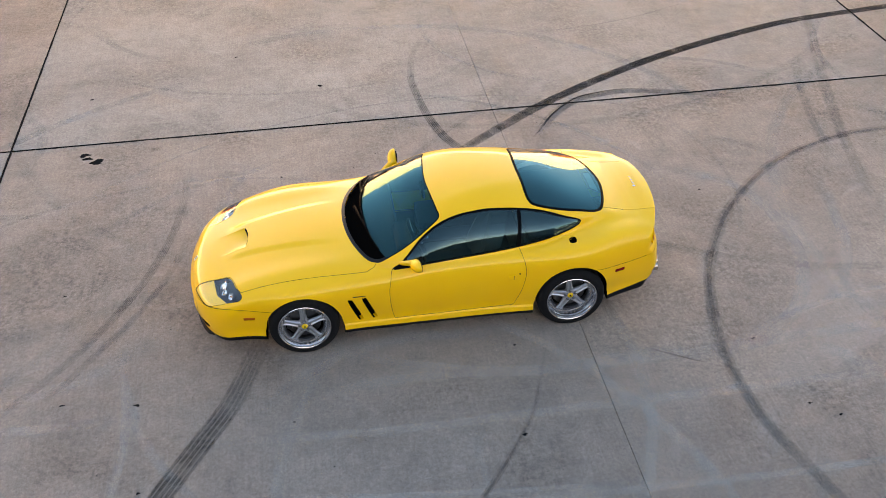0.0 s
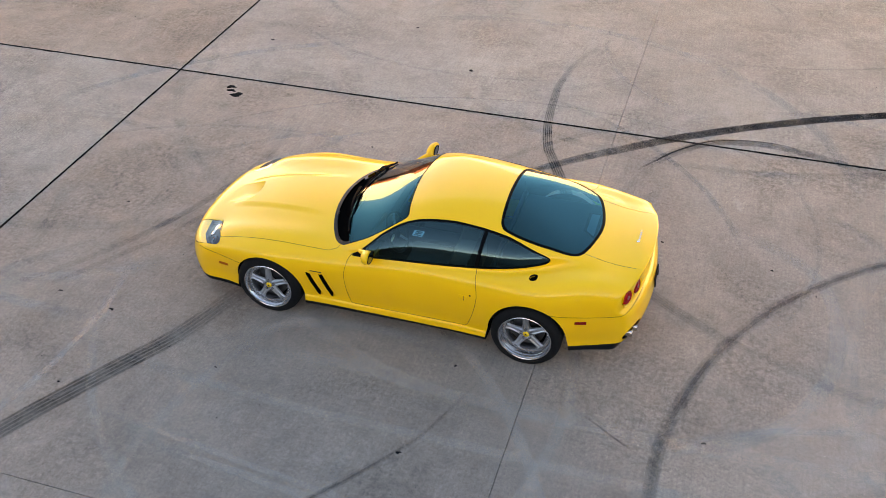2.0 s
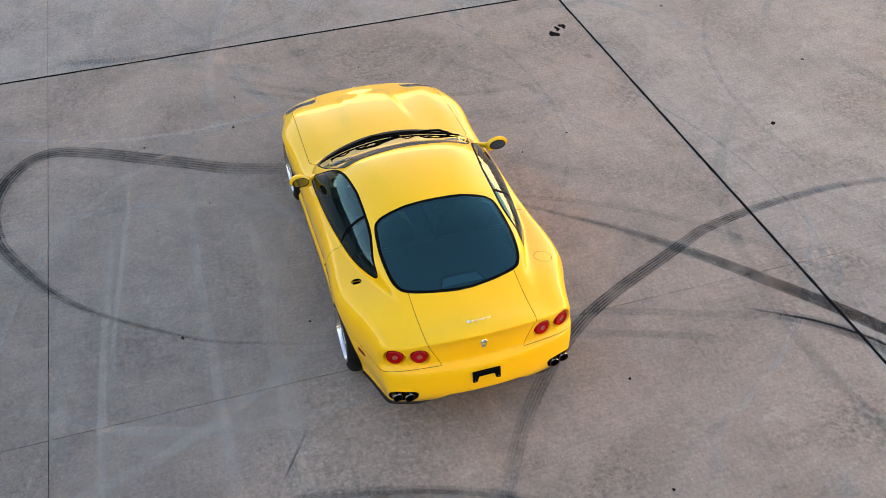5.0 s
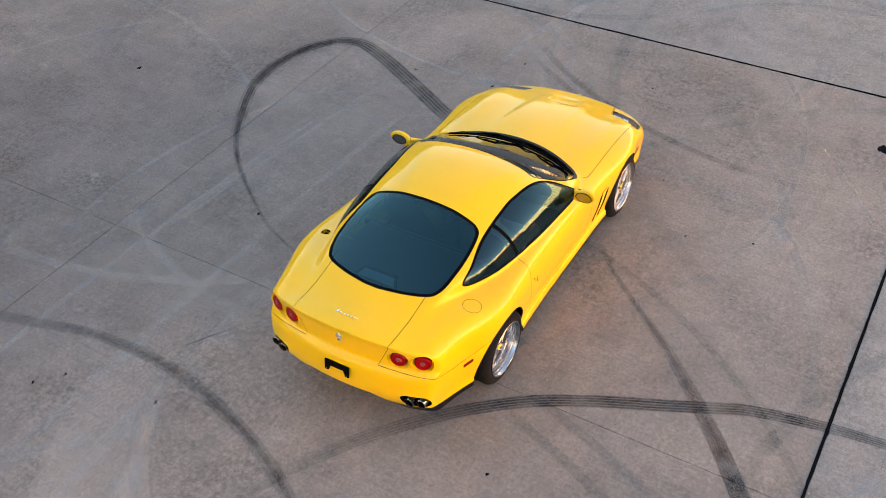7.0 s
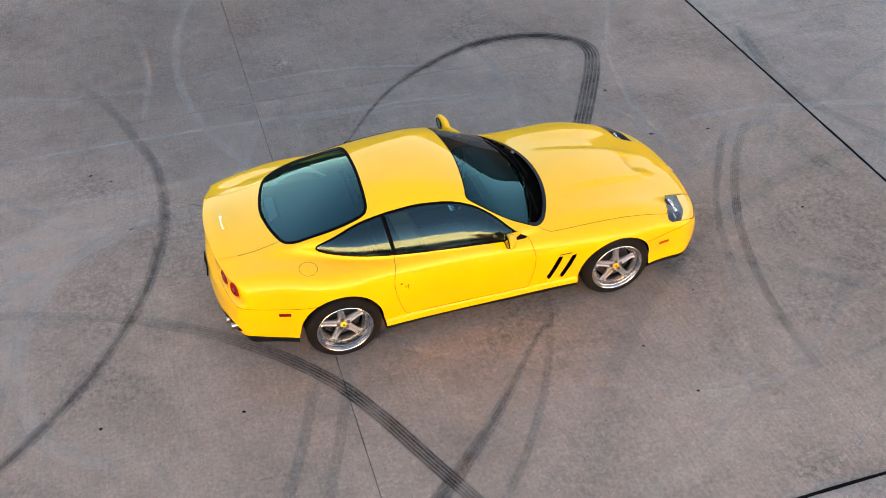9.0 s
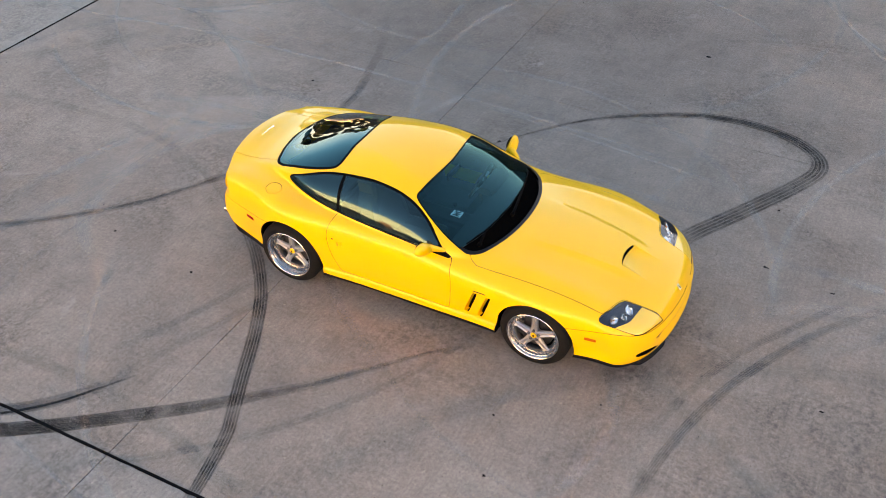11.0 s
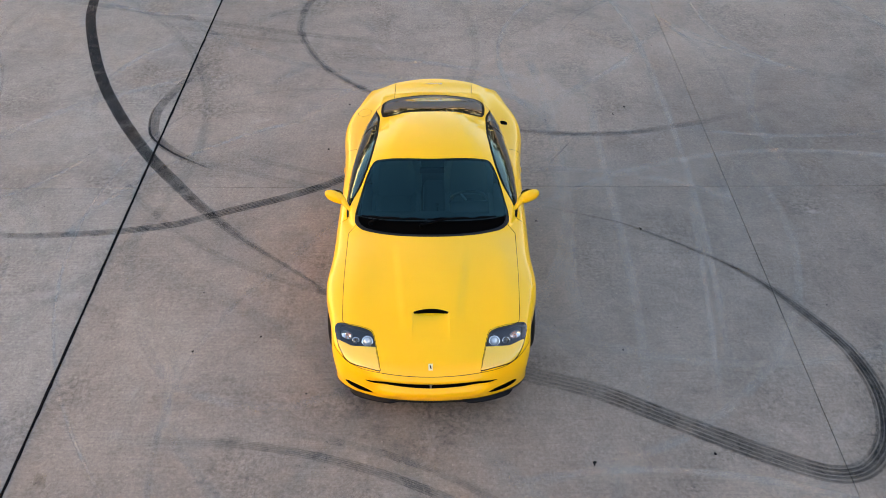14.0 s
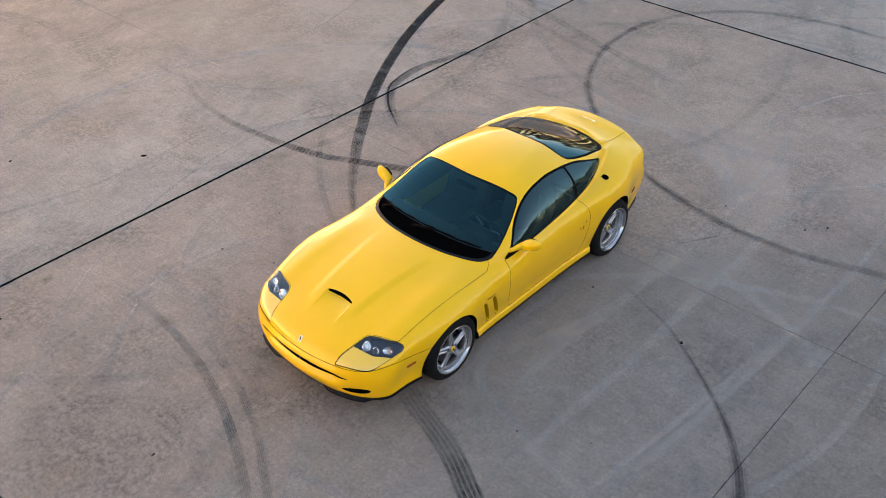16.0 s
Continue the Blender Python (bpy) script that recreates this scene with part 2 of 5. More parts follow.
M_TRIM = plain("black_trim", (0.0025, 0.0027, 0.0032), 0.65, grain=0.3, size=90, spec=0.03)
M_MIRROR = plain("mirror_glass", (0.22, 0.24, 0.26), 0.04, 1.0)
M_BULB = plain("lamp_glass", (0.70, 0.73, 0.77), 0.14, 0.5, coat=0.5)
M_COWL = plain("cowl_plastic", (0.004, 0.0045, 0.006), 0.48, grain=0.3, size=120, bump=0.0006, spec=0.2)
M_SPLIT = plain("splitter_plastic", (0.005, 0.006, 0.009), 0.5, grain=0.4, size=40, spec=0.15)
M_DARK = plain("hollow_black", (0.002, 0.002, 0.002), 0.9, spec=0.0)
M_APRON = plain("lamp_apron_yellow", (0.88, 0.56, 0.07), 0.6, grain=0.05, size=20, spec=0.1)
# gloss holds the teal of the mirrored sky as a colour
M_GLASS = glass("tinted_glass", (0.19, 0.39, 0.45), square=0.072, gloss=(0.32, 0.90, 1.0))
M_SCREEN = glass("windscreen_glass", (0.22, 0.43, 0.48), square=0.044, gloss=(0.32, 0.90, 1.0))
M_SIDE = glass("side_glass", (0.26, 0.44, 0.47), square=0.066, gloss=(0.55, 0.95, 1.0))
M_LENS = glass("clear_lens", (0.97, 0.97, 0.96), 0.02, 0.065)
M_RUBBER = plain("tyre_rubber", (0.008, 0.008, 0.0085), 0.8, grain=0.4, size=50, bump=0.001, spec=0.15)
M_ALLOY = plain("silver_alloy", (0.40, 0.41, 0.43), 0.38, 0.85, coat=0.3, grain=0.12, size=30)
M_LIP = plain("polished_rim", (0.50, 0.50, 0.51), 0.20, 1.0, grain=0.05, size=14)
M_CHROME = plain("chrome", (0.86, 0.86, 0.86), 0.09, 1.0)
M_LAMP = plain("lamp_chrome", (0.82, 0.83, 0.85), 0.12, 1.0)
M_BOLT = plain("steel_bolt", (0.62, 0.62, 0.63), 0.25, 1.0)
M_NUT = plain("wheel_nut_steel", (0.16, 0.16, 0.17), 0.35, 1.0)
M_BARREL = plain("rim_barrel_alloy", (0.11, 0.113, 0.12), 0.45, 0.8, grain=0.15, size=40)
M_DISC = plain("brake_disc", (0.13, 0.13, 0.13), 0.4, 1.0, grain=0.3, size=60)
M_CALIPER = plain("caliper", (0.02, 0.02, 0.022), 0.4)
M_HUB = plain("yellow_cap", (0.85, 0.55, 0.02), 0.25, coat=0.6)
M_AMBER = plain("amber_lens", (0.40, 0.09, 0.006), 0.2, coat=0.2, spec=0.15)
M_REDM = plain("red_marker", (0.20, 0.004, 0.003), 0.2, coat=0.2, spec=0.15)
M_RED = plain("red_lens", (0.30, 0.001, 0.002), 0.2, coat=0.25, spec=0.08)
M_GREYLENS = plain("reversing_lens", (0.28, 0.06, 0.05), 0.25, coat=0.4, grain=0.3, size=200)
M_BUCKET = plain("lamp_bucket", (0.016, 0.023, 0.036), 0.3, coat=0.1, spec=0.2)
M_TAN = plain("grey_leather", (0.10, 0.095, 0.09), 0.6, grain=0.3, size=60, bump=0.0008)
M_BLACKL = plain("black_leather", (0.020, 0.020, 0.021), 0.55, grain=0.3, size=70, bump=0.0008)
M_LINER = plain("headlining", (0.007, 0.008, 0.009), 0.9, grain=0.3, size=90, spec=0.03)
M_STEEL = plain("exhaust_steel", (0.62, 0.52, 0.42), 0.14, 1.0, grain=0.2, size=30)
M_TREES = plain("far_foliage", (0.045, 0.05, 0.028), 0.9, grain=0.6, size=0.5)
M_CREAM = plain("cream_panels", (0.84, 0.72, 0.50), 0.8, grain=0.25, size=0.8, bump=0.003)
M_UMBER = plain("dark_cladding", (0.085, 0.075, 0.064), 0.7, grain=0.3, size=1.2)
M_TERRA = plain("terracotta_brick", (0.36, 0.12, 0.05), 0.85, grain=0.4, size=3.0, bump=0.004)
M_STOP = plain("stop_lens_dark", (0.10, 0.12, 0.13), 0.3)
M_RUST = tyre_rubber_mark("rust_stain", (0.30, 0.13, 0.05), 0.6, 0, 0.0, 0.1, 0.6)


# ---- meshes ----
def part(name, bm, mat, parent=None, label="", smooth=False):
    """Links a bmesh as one mesh object, under a thing or a part if one is given."""
    me = bpy.data.meshes.new(name)
    bm.to_mesh(me)
    bm.free()
    me.materials.append(mat)
    if smooth:
        me.polygons.foreach_set("use_smooth", [True] * len(me.polygons))
        me.set_sharp_from_angle(angle=radians(38))
    ob = new(name, me)
    ob.parent = parent
    return tagged(ob, label)


def empty(name, parent=None, label="", category="", group="", kind=""):
    ob = new(name)
    ob.empty_display_size = 0.2
    ob.parent = parent
    return tagged(ob, label, category, group, kind)


def smooth_line(points, per=10, closed=False):
    """Points along a Catmull-Rom curve through the given ones."""
    p = [Vector(q) for q in points]
    n, out = len(p), []
    for i in range(n if closed else n - 1):
        a, b, c, d = (p[(i + k) % n] if closed else p[min(max(i + k, 0), n - 1)] for k in (-1, 0, 1, 2))
        for j in range(per):
            t = j / per
            out.append(0.5 * (2 * b + (c - a) * t + (2 * a - 5 * b + 4 * c - d) * t * t + (3 * b - a - 3 * c + d) * t**3))
    if not closed:
        out.append(p[-1])
    return out


def lathe(profile, steps=64, axis="y"):
    """A bmesh turned about the y axis from (radius, y) points."""
    bm = bmesh.new()
    rings = []
    for r, y in profile:
        rings.append([bm.verts.new((r * math.cos(6.2832 * k / steps), y, r * math.sin(6.2832 * k / steps))) for k in range(steps)])
    for a, b in zip(rings, rings[1:]):
        for k in range(steps):
            bm.faces.new((a[k], a[(k + 1) % steps], b[(k + 1) % steps], b[k]))
    if profile[0][0] < 1e-3:
        bmesh.ops.remove_doubles(bm, verts=rings[0], dist=1e-4)
    if profile[-1][0] < 1e-3:
        bmesh.ops.remove_doubles(bm, verts=rings[-1], dist=1e-4)
    bmesh.ops.recalc_face_normals(bm, faces=bm.faces)
    return bm


def loft(sections, cap=True, closed_ring=True):
    """A bmesh skinned over rows of points."""
    bm = bmesh.new()
    rows = [[bm.verts.new(p) for p in s] for s in sections]
    n = len(rows[0])
    for a, b in zip(rows, rows[1:]):
        for k in range(n if closed_ring else n - 1):
            bm.faces.new((a[k], a[(k + 1) % n], b[(k + 1) % n], b[k]))
    if cap:
        bm.faces.new(rows[0][::-1])
        bm.faces.new(rows[-1])
    bmesh.ops.recalc_face_normals(bm, faces=bm.faces)
    return bm


def box(size, at=(0, 0, 0), bevel=0.0, turn=None, seg=2):
    bm = bmesh.new()
    bmesh.ops.create_cube(bm, size=1, matrix=Matrix.Diagonal((*size, 1)))
    if bevel:
        bmesh.ops.bevel(bm, geom=bm.edges, offset=bevel, segments=seg, profile=0.5, affect="EDGES")
    bmesh.ops.transform(bm, matrix=Matrix.Translation(at) @ (turn or Matrix.Identity(4)), verts=bm.verts)
    return bm


def tube(path, radius, sides=10, cap=True):
    """A round bar along a line; radius may be one number or one a point."""
    pts = [Vector(p) for p in path]
    rad = radius if isinstance(radius, (list, tuple)) else [radius] * len(pts)
    secs, up = [], Vector((0, 0, 1))
    for i, p in enumerate(pts):
        t = (pts[min(i + 1, len(pts) - 1)] - pts[max(i - 1, 0)]).normalized()
        a = t.cross(up if abs(t.z) < 0.95 else Vector((1, 0, 0))).normalized()
        b = t.cross(a)
        secs.append([p + rad[i] * (a * math.cos(6.2832 * k / sides) + b * math.sin(6.2832 * k / sides)) for k in range(sides)])
    return loft(secs, cap)


# ---- the yard: one sheet to the horizon, with slabs laid on it ----
bm = bmesh.new()
bmesh.ops.create_grid(bm, x_segments=40, y_segments=40, size=1500)
bmesh.ops.translate(bm, verts=bm.verts, vec=(0, 0, -0.03))
ground = tagged(part("ground", bm, M_EARTH), "wide flat concrete yard reaching to the horizon", "ground", kind="structure")

SLAB_X, SLAB_Y, STEP_X, STEP_Y = 4.73, -3.415, 6.09, 6.817
HALF = {True: 0.011, False: 0.0022}  # half width of poured and of sawn joints


def slab_mesh(x_thick, y_thick, seed):
    """A slab with its low corner at 0, 0; which of its two low edges lie on a poured joint tells the others."""
    r = random.Random(seed)
    x0, x1, y0, y1 = HALF[x_thick], STEP_X - HALF[not x_thick], HALF[y_thick], STEP_Y - HALF[not y_thick]
    loop, cuts = [], 90
    for (ax, ay), (bx, by), thick in (((x0, y0), (x1, y0), y_thick), ((x1, y0), (x1, y1), not x_thick), ((x1, y1), (x0, y1), not y_thick), ((x0, y1), (x0, y0), x_thick)):
        for k in range(cuts):
            t, w = k / cuts, (0.0 if k == 0 else (0.0035 if thick else 0.0012) * r.uniform(-1, 1))
            if thick and k and r.random() < 0.06:
                w += 0.008
            nx, ny = (-(by - ay), bx - ax)
            s = math.hypot(nx, ny)
            loop.append((ax + (bx - ax) * t + nx / s * w, ay + (by - ay) * t + ny / s * w))
    cx, cy = STEP_X / 2, STEP_Y / 2
    bm = bmesh.new()
    rings = []
    for inset, z in ((0.0, -0.03), (0.0, -0.003), (0.0028, 0.0)):
        rings.append([bm.verts.new((x + (inset if x < cx else -inset), y + (inset if y < cy else -inset), z)) for x, y in loop])
    for a, b in zip(rings, rings[1:]):
        for i in range(len(a)):
            bm.faces.new((a[i], a[(i + 1) % len(a)], b[(i + 1) % len(a)], b[i]))
    bm.faces.new(rings[-1])
    me = bpy.data.meshes.new("slab")
    bm.to_mesh(me)
    bm.free()
    return me


slabs = {}
for a in (True, False):
    for b in (True, False):
        for tone, mat in (("warm", M_CONCRETE), ("cool", M_CONCRETE_COOL)):
            me = slabs[a, b, tone] = slab_mesh(a, b, 3 + 2 * a + b)
            me.materials.append(mat)
for i in range(-9, 8):
    for j in range(-8, 9):
        # each pour, two slabs wide and long, has its own tone
        tone = "warm" if (i // 2 + j // 2) % 2 else "cool"
        ob = new("slab", slabs[i % 2 == 0, j % 2 == 0, tone])
        ob.location = (SLAB_X + i * STEP_X, SLAB_Y + j * STEP_Y, 0)
        ob.parent = ground

# black sealant in the poured joints
for k in range(-4, 4):
    for along_y in (True, False):
        at = (SLAB_X + 2 * k * STEP_X) if along_y else (SLAB_Y + 2 * k * STEP_Y)
        bm = bmesh.new()
        r = random.Random(50 + k + 20 * along_y)
        rows = []
        for s in range(-300, 301):
            u, w, h = s * 0.16, 0.0115 + r.uniform(-0.003, 0.004), r.uniform(0.0056, 0.0068)
            rows.append([bm.verts.new((at + d, u, z) if along_y else (u, at + d, z)) for d, z in ((-w, -0.004), (-w * 0.9, h), (w * 0.9, h), (w, -0.004))])
        for a, b in zip(rows, rows[1:]):
            for c in (0, 1, 2):
                f = bm.faces.new((a[c], a[c + 1], b[c + 1], b[c]) if along_y else (a[c + 1], a[c], b[c], b[c + 1]))
        part("joint_sealant", bm, M_SEALANT, ground, "black rubbery sealant strip")


# ---- rubber left by tyres ----
def ribbon(name, path, width, mat, z, fade=(0.5, 0.5), power=1.0, keep=None, label="", category="tyre mark", kind="structure"):
    """A thin film along a curve; strength runs up and down at its ends."""
    line = smooth_line([(x, y, 0) for x, y in path], 12)
    bm = bmesh.new()
    uv, col = bm.loops.layers.uv.new("UVMap"), bm.loops.layers.float_color.new("strength")
    run, rows = 0.0, []
    total = sum((b - a).length for a, b in zip(line, line[1:]))
    for i, p in enumerate(line):
        t = (line[min(i + 1, len(line) - 1)] - line[max(i - 1, 0)]).normalized()
        side = Vector((-t.y, t.x, 0))
        if i:
            run += (p - line[i - 1]).length
        s = min(1, run / max(fade[0], 1e-3), (total - run) / max(fade[1], 1e-3)) * power
        w = width * (keep(run / total) if keep else 1)
        rows.append([(bm.verts.new(p + side * w * (v - 0.5) + Vector((0, 0, z))), run, v, s) for v in (0, 0.5, 1)])
    for a, b in zip(rows, rows[1:]):
        for c in (0, 1):
            quad = (a[c], a[c + 1], b[c + 1], b[c])
            f = bm.faces.new([q[0] for q in quad][::-1])
            for lo, q in zip(f.loops, quad[::-1]):
                lo[uv].uv, lo[col] = (q[1], q[2]), (q[3], q[3], q[3], 1)
    ob = part(name, bm, mat)
    return tagged(ob, label, category, "tyre marks on the slabs", kind)


BLACK = "black ribbed tyre skid mark curving over grey concrete"
GREY = "faded grey tyre mark curving over the concrete"
SKID = [(-14, -6.5), (-11, -6.05), (-8.09, -5.62), (-6.4, -5.38), (-5.1, -4.98), (-4.0, -4.54), (-3.0, -4.03), (-2.1, -3.48), (-1.45, -3.0), (-0.97, -2.62), (-0.4, -2.1), (-0.1, -1.78), (0.35, -1.27), (0.74, -0.92)]
ribbon("tyre_mark", SKID[:11], 0.155, M_DENSE, 0.0018, (1, 5.4), 1.15, None, BLACK)
ribbon("tyre_mark", SKID[3:], 0.165, M_SPECK, 0.0022, (2, 4.6), 0.95, lambda t: 1.0 - 0.70 * max(0, t - 0.62) / 0.38, BLACK)
ribbon("tyre_mark", SKID[8:], 0.045, M_SMEAR, 0.0024, (2.2, 0.5), 0.32, None, GREY)
ARC = [(-1.0, -6.3), (-0.6, -5.42), (-0.43, -4.6), (-0.44, -4.0), (-0.5, -3.4), (-0.62, -2.86), (-0.73, -2.6), (-0.91, -2.22), (-1.14, -1.72), (-1.38, -1.29), (-1.67, -0.92), (-2.0, -0.59), (-2.37, -0.29), (-2.68, -0.09), (-3.0, 0.08)]
ribbon("tyre_mark", ARC, 0.135, M_MARK, 0.0026, (4.2, 2.2), 0.95, lambda t: 0.50 + 0.50 * min(1, t / 0.55), BLACK)
ribbon("tyre_mark", [(-2.37, -0.29), (-3.0, 0.08), (-3.5, 0.28), (-4.0, 0.46), (-4.6, 0.57), (-5.3, 0.58), (-6.25, 0.49), (-7.09, 0.21), (-7.81, -0.18), (-8.3, -0.7)], 0.11, M_MARK, 0.0032, (0.8, 3.0), 0.20, None, GREY)
ribbon("tyre_mark", [(-1.73, -2.59), (-1.88, -2.80), (-2.09, -3.11), (-2.42, -3.42), (-2.70, -3.55), (-3.15, -3.61), (-3.56, -3.55), (-3.98, -3.43), (-4.40, -3.28), (-4.96, -2.94)], 0.14, M_SMEAR, 0.0034, (1.0, 2.2), 0.85, None, BLACK)
ribbon("tyre_mark", [(-1.73, -2.61), (-1.90, -2.86), (-2.13, -3.18), (-2.46, -3.49), (-2.74, -3.61), (-3.17, -3.67), (-3.58, -3.61)], 0.030, M_DENSE, 0.0038, (0.6, 1.2), 0.9, None, BLACK)
RING = [(-9.2, 1.9), (-8.62, 1.02), (-8.6, 0.3), (-8.35, -0.7), (-7.9, -1.35), (-7.2, -1.83), (-6.45, -2.04), (-5.68, -2.02), (-5.0, -1.82), (-4.42, -1.53), (-3.96, -1.15), (-3.53, -0.69), (-3.2, -0.22), (-2.88, 0.38), (-2.68, 1.0), (-2.58, 1.5), (-2.56, 2.0), (-2.6, 2.5), (-2.74, 3.0), (-2.9, 3.55), (-3.2, 4.25), (-3.65, 4.95)]
ribbon("tyre_mark", RING, 0.12, M_SMEAR, 0.0040, (1.5, 2.5), 0.43, None, GREY)
ribbon("tyre_mark", RING[6:18], 0.045, M_DENSE, 0.0043, (1.5, 2.0), 0.18, None, GREY)
LOOP = [(1.45, 0.25), (1.72, 0.82), (1.95, 1.45), (2.19, 1.88), (2.45, 2.33), (2.72, 2.82), (2.90, 3.23), (2.87, 3.53), (2.62, 3.78), (2.25, 3.92), (1.85, 3.95), (1.38, 3.86), (0.95, 3.65), (0.50, 3.38), (0.15, 3.08), (-0.15, 2.73), (-0.45, 2.32), (-0.65, 2.0), (-0.86, 1.47), (-0.96, 1.16), (-1.0, 0.8)]
ribbon("tyre_mark", LOOP[:15], 0.215, M_MARK, 0.0046, (1.8, 1.8), 0.78, lambda t: 1.0 - 0.42 * max(0, t - 0.42) / 0.58, BLACK)
ribbon("tyre_mark", LOOP[6:], 0.10, M_SMEAR, 0.0050, (0.8, 4.0), 0.75, lambda t: 1.0 - 0.6 * t, GREY)
ribbon("tyre_mark", LOOP[12:], 0.022, M_DENSE, 0.0053, (0.8, 2.4), 0.22, None, GREY)
ribbon("tyre_mark", [(4.71, 1.83), (4.24, 1.52), (3.81, 1.1), (3.4, 0.57), (3.09, 0.03), (2.85, -0.5), (2.68, -1.05), (2.57, -1.6), (2.53, -2.15), (2.5, -2.8)], 0.095, M_MARK, 0.0020, (2.4, 1.6), 0.42, None, GREY)
ribbon("tyre_mark", [(4.0, 1.62), (3.57, 1.12), (3.21, 0.58), (2.88, 0.06), (2.64, -0.5), (2.47, -1.12), (2.42, -1.6)], 0.08, M_MARK, 0.0028, (1.2, 1.6), 0.30, None, GREY)
ribbon("tyre_mark", [(-2.52, 1.77), (-2.2, 1.58), (-1.84, 1.36)], 0.022, M_SMEAR, 0.0056, (0.3, 0.3), 0.7, None, GREY)
PALE = "pale worn stripe along the concrete"
STREAKS_A = [([(-8.5, 2.7), (-6.99, 2.75), (-5.6, 2.95), (-3.2, 3.02), (-1.3, 2.98), (0.2, 2.88), (1.7, 2.72)], 0.16, 0.9), ([(-4.5, 2.05), (-1.1, 2.02), (0.5, 2.02), (2.4, 1.9)], 0.22, 0.7), ([(-5.2, 1.1), (-4.2, 1.4), (-2.2, 1.5), (-0.8, 1.5), (0.3, 1.4), (1.4, 1.5)], 0.28, 0.8), ([(-3.0, 1.3), (-3.5, 1.7), (-4.26, 2.38), (-5.26, 3.08), (-6.4, 3.6)], 0.16, 0.7), ([(-6.6, 3.0), (-5.58, 3.8), (-4.96, 4.28), (-4.42, 4.88), (-4.0, 5.8)], 0.14, 0.9)]
STREAKS_B = [([(-6.54, 3.33), (-5.6, 3.6), (-5.21, 3.94), (-4.84, 4.42), (-4.48, 4.97)], 0.12, 1.0), ([(-5.5, 3.16), (-4.65, 2.7), (-4.05, 2.15), (-3.33, 1.4), (-3.1, 1.24)], 0.2, 0.8), ([(-4.57, 3.96), (-4.05, 3.96), (-3.64, 3.98), (-3.26, 4.12)], 0.1, 0.9), ([(1.1, 0.87), (0.46, 1.18), (-0.31, 1.41), (-0.91, 1.49), (-1.93, 1.43), (-2.29, 1.45)], 0.25, 0.8), ([(2.39, 2.55), (1.66, 2.6), (0.94, 2.69), (0.28, 2.77), (-0.71, 2.87), (-1.48, 2.9)], 0.13, 0.9)]
STREAKS_C = [([(-4.82, -1.32), (-4.64, -0.39), (-4.42, 0.31), (-4.0, 0.91), (-3.57, 1.19)], 0.26, 0.8), ([(-2.8, -1.8), (-3.76, -1.14), (-3.97, -0.08), (-3.67, 0.85), (-3.01, 1.43), (-2.12, 1.6)], 0.3, 0.8), ([(1.5, -0.3), (1.95, -0.8), (2.15, -1.5), (1.8, -2.37), (0.9, -2.9)], 0.2, 0.6), ([(3.6, -1.2), (2.9, -1.9), (2.2, -2.3), (1.2, -2.4)], 0.18, 0.5)]
for path, width, power in STREAKS_A + STREAKS_B + STREAKS_C:
    ribbon("pale_streak", path, 0.5 * width, M_PALE, 0.0014, (1.0, 1.0), 0.95 * power, None, PALE, "scuff mark")
for path, width, power in (([(-6.94, -6.12), (-6.25, -4.16), (-5.71, -2.57), (-5.29, -0.99), (-5.24, -0.40)], 0.16, 0.9), ([(-5.93, -4.22), (-5.56, -3.23), (-5.30, -2.19), (-5.20, -1.38)], 0.12, 0.8), ([(-1.53, -0.92), (-1.74, -1.57), (-1.98, -2.13), (-2.2, -2.6)], 0.10, 0.9), ([(-1.26, -1.01), (-1.49, -1.71), (-1.71, -2.27), (-1.9, -2.8)], 0.10, 0.9)):
    ribbon("tyre_mark", path, width, M_FAINT, 0.0012, (0.6, 0.8), power, None, GREY)
ribbon("rust_stain", [(2.86, -3.18), (2.945, -3.16), (3.04, -3.14)], 0.10, M_RUST, 0.0012, (0.06, 0.06), 1.0, None, "small rusty orange stain on the concrete", "stain")

# broad swirls of pale and grey scuffs
r = random.Random(11)
for name, mat, count, z, word in (("pale_scuff", M_PALE, 120, 0.0006, "faint pale curved scuff on the concrete"), ("grey_scuff", M_FAINT, 30, 0.0010, "faint grey curved tyre scuff on the concrete")):
    for k in range(count):
        cx, cy, rad = r.uniform(-12, 9), r.uniform(-11, 11), r.uniform(1.2, 5.5)
        a0, span = r.uniform(0, 6.28), r.uniform(0.5, 1.8)
        path = [(cx + rad * (1 + 0.08 * i / 6) * math.cos(a0 + span * i / 6), cy + rad * math.sin(a0 + span * i / 6)) for i in range(7)]
        ribbon(name, path, r.uniform(0.03, 0.15) if mat is M_PALE else r.uniform(0.06, 0.2), mat, z + 0.00001 * k, (1.0, 1.0), r.uniform(0.35, 0.9), None, word, "scuff mark")


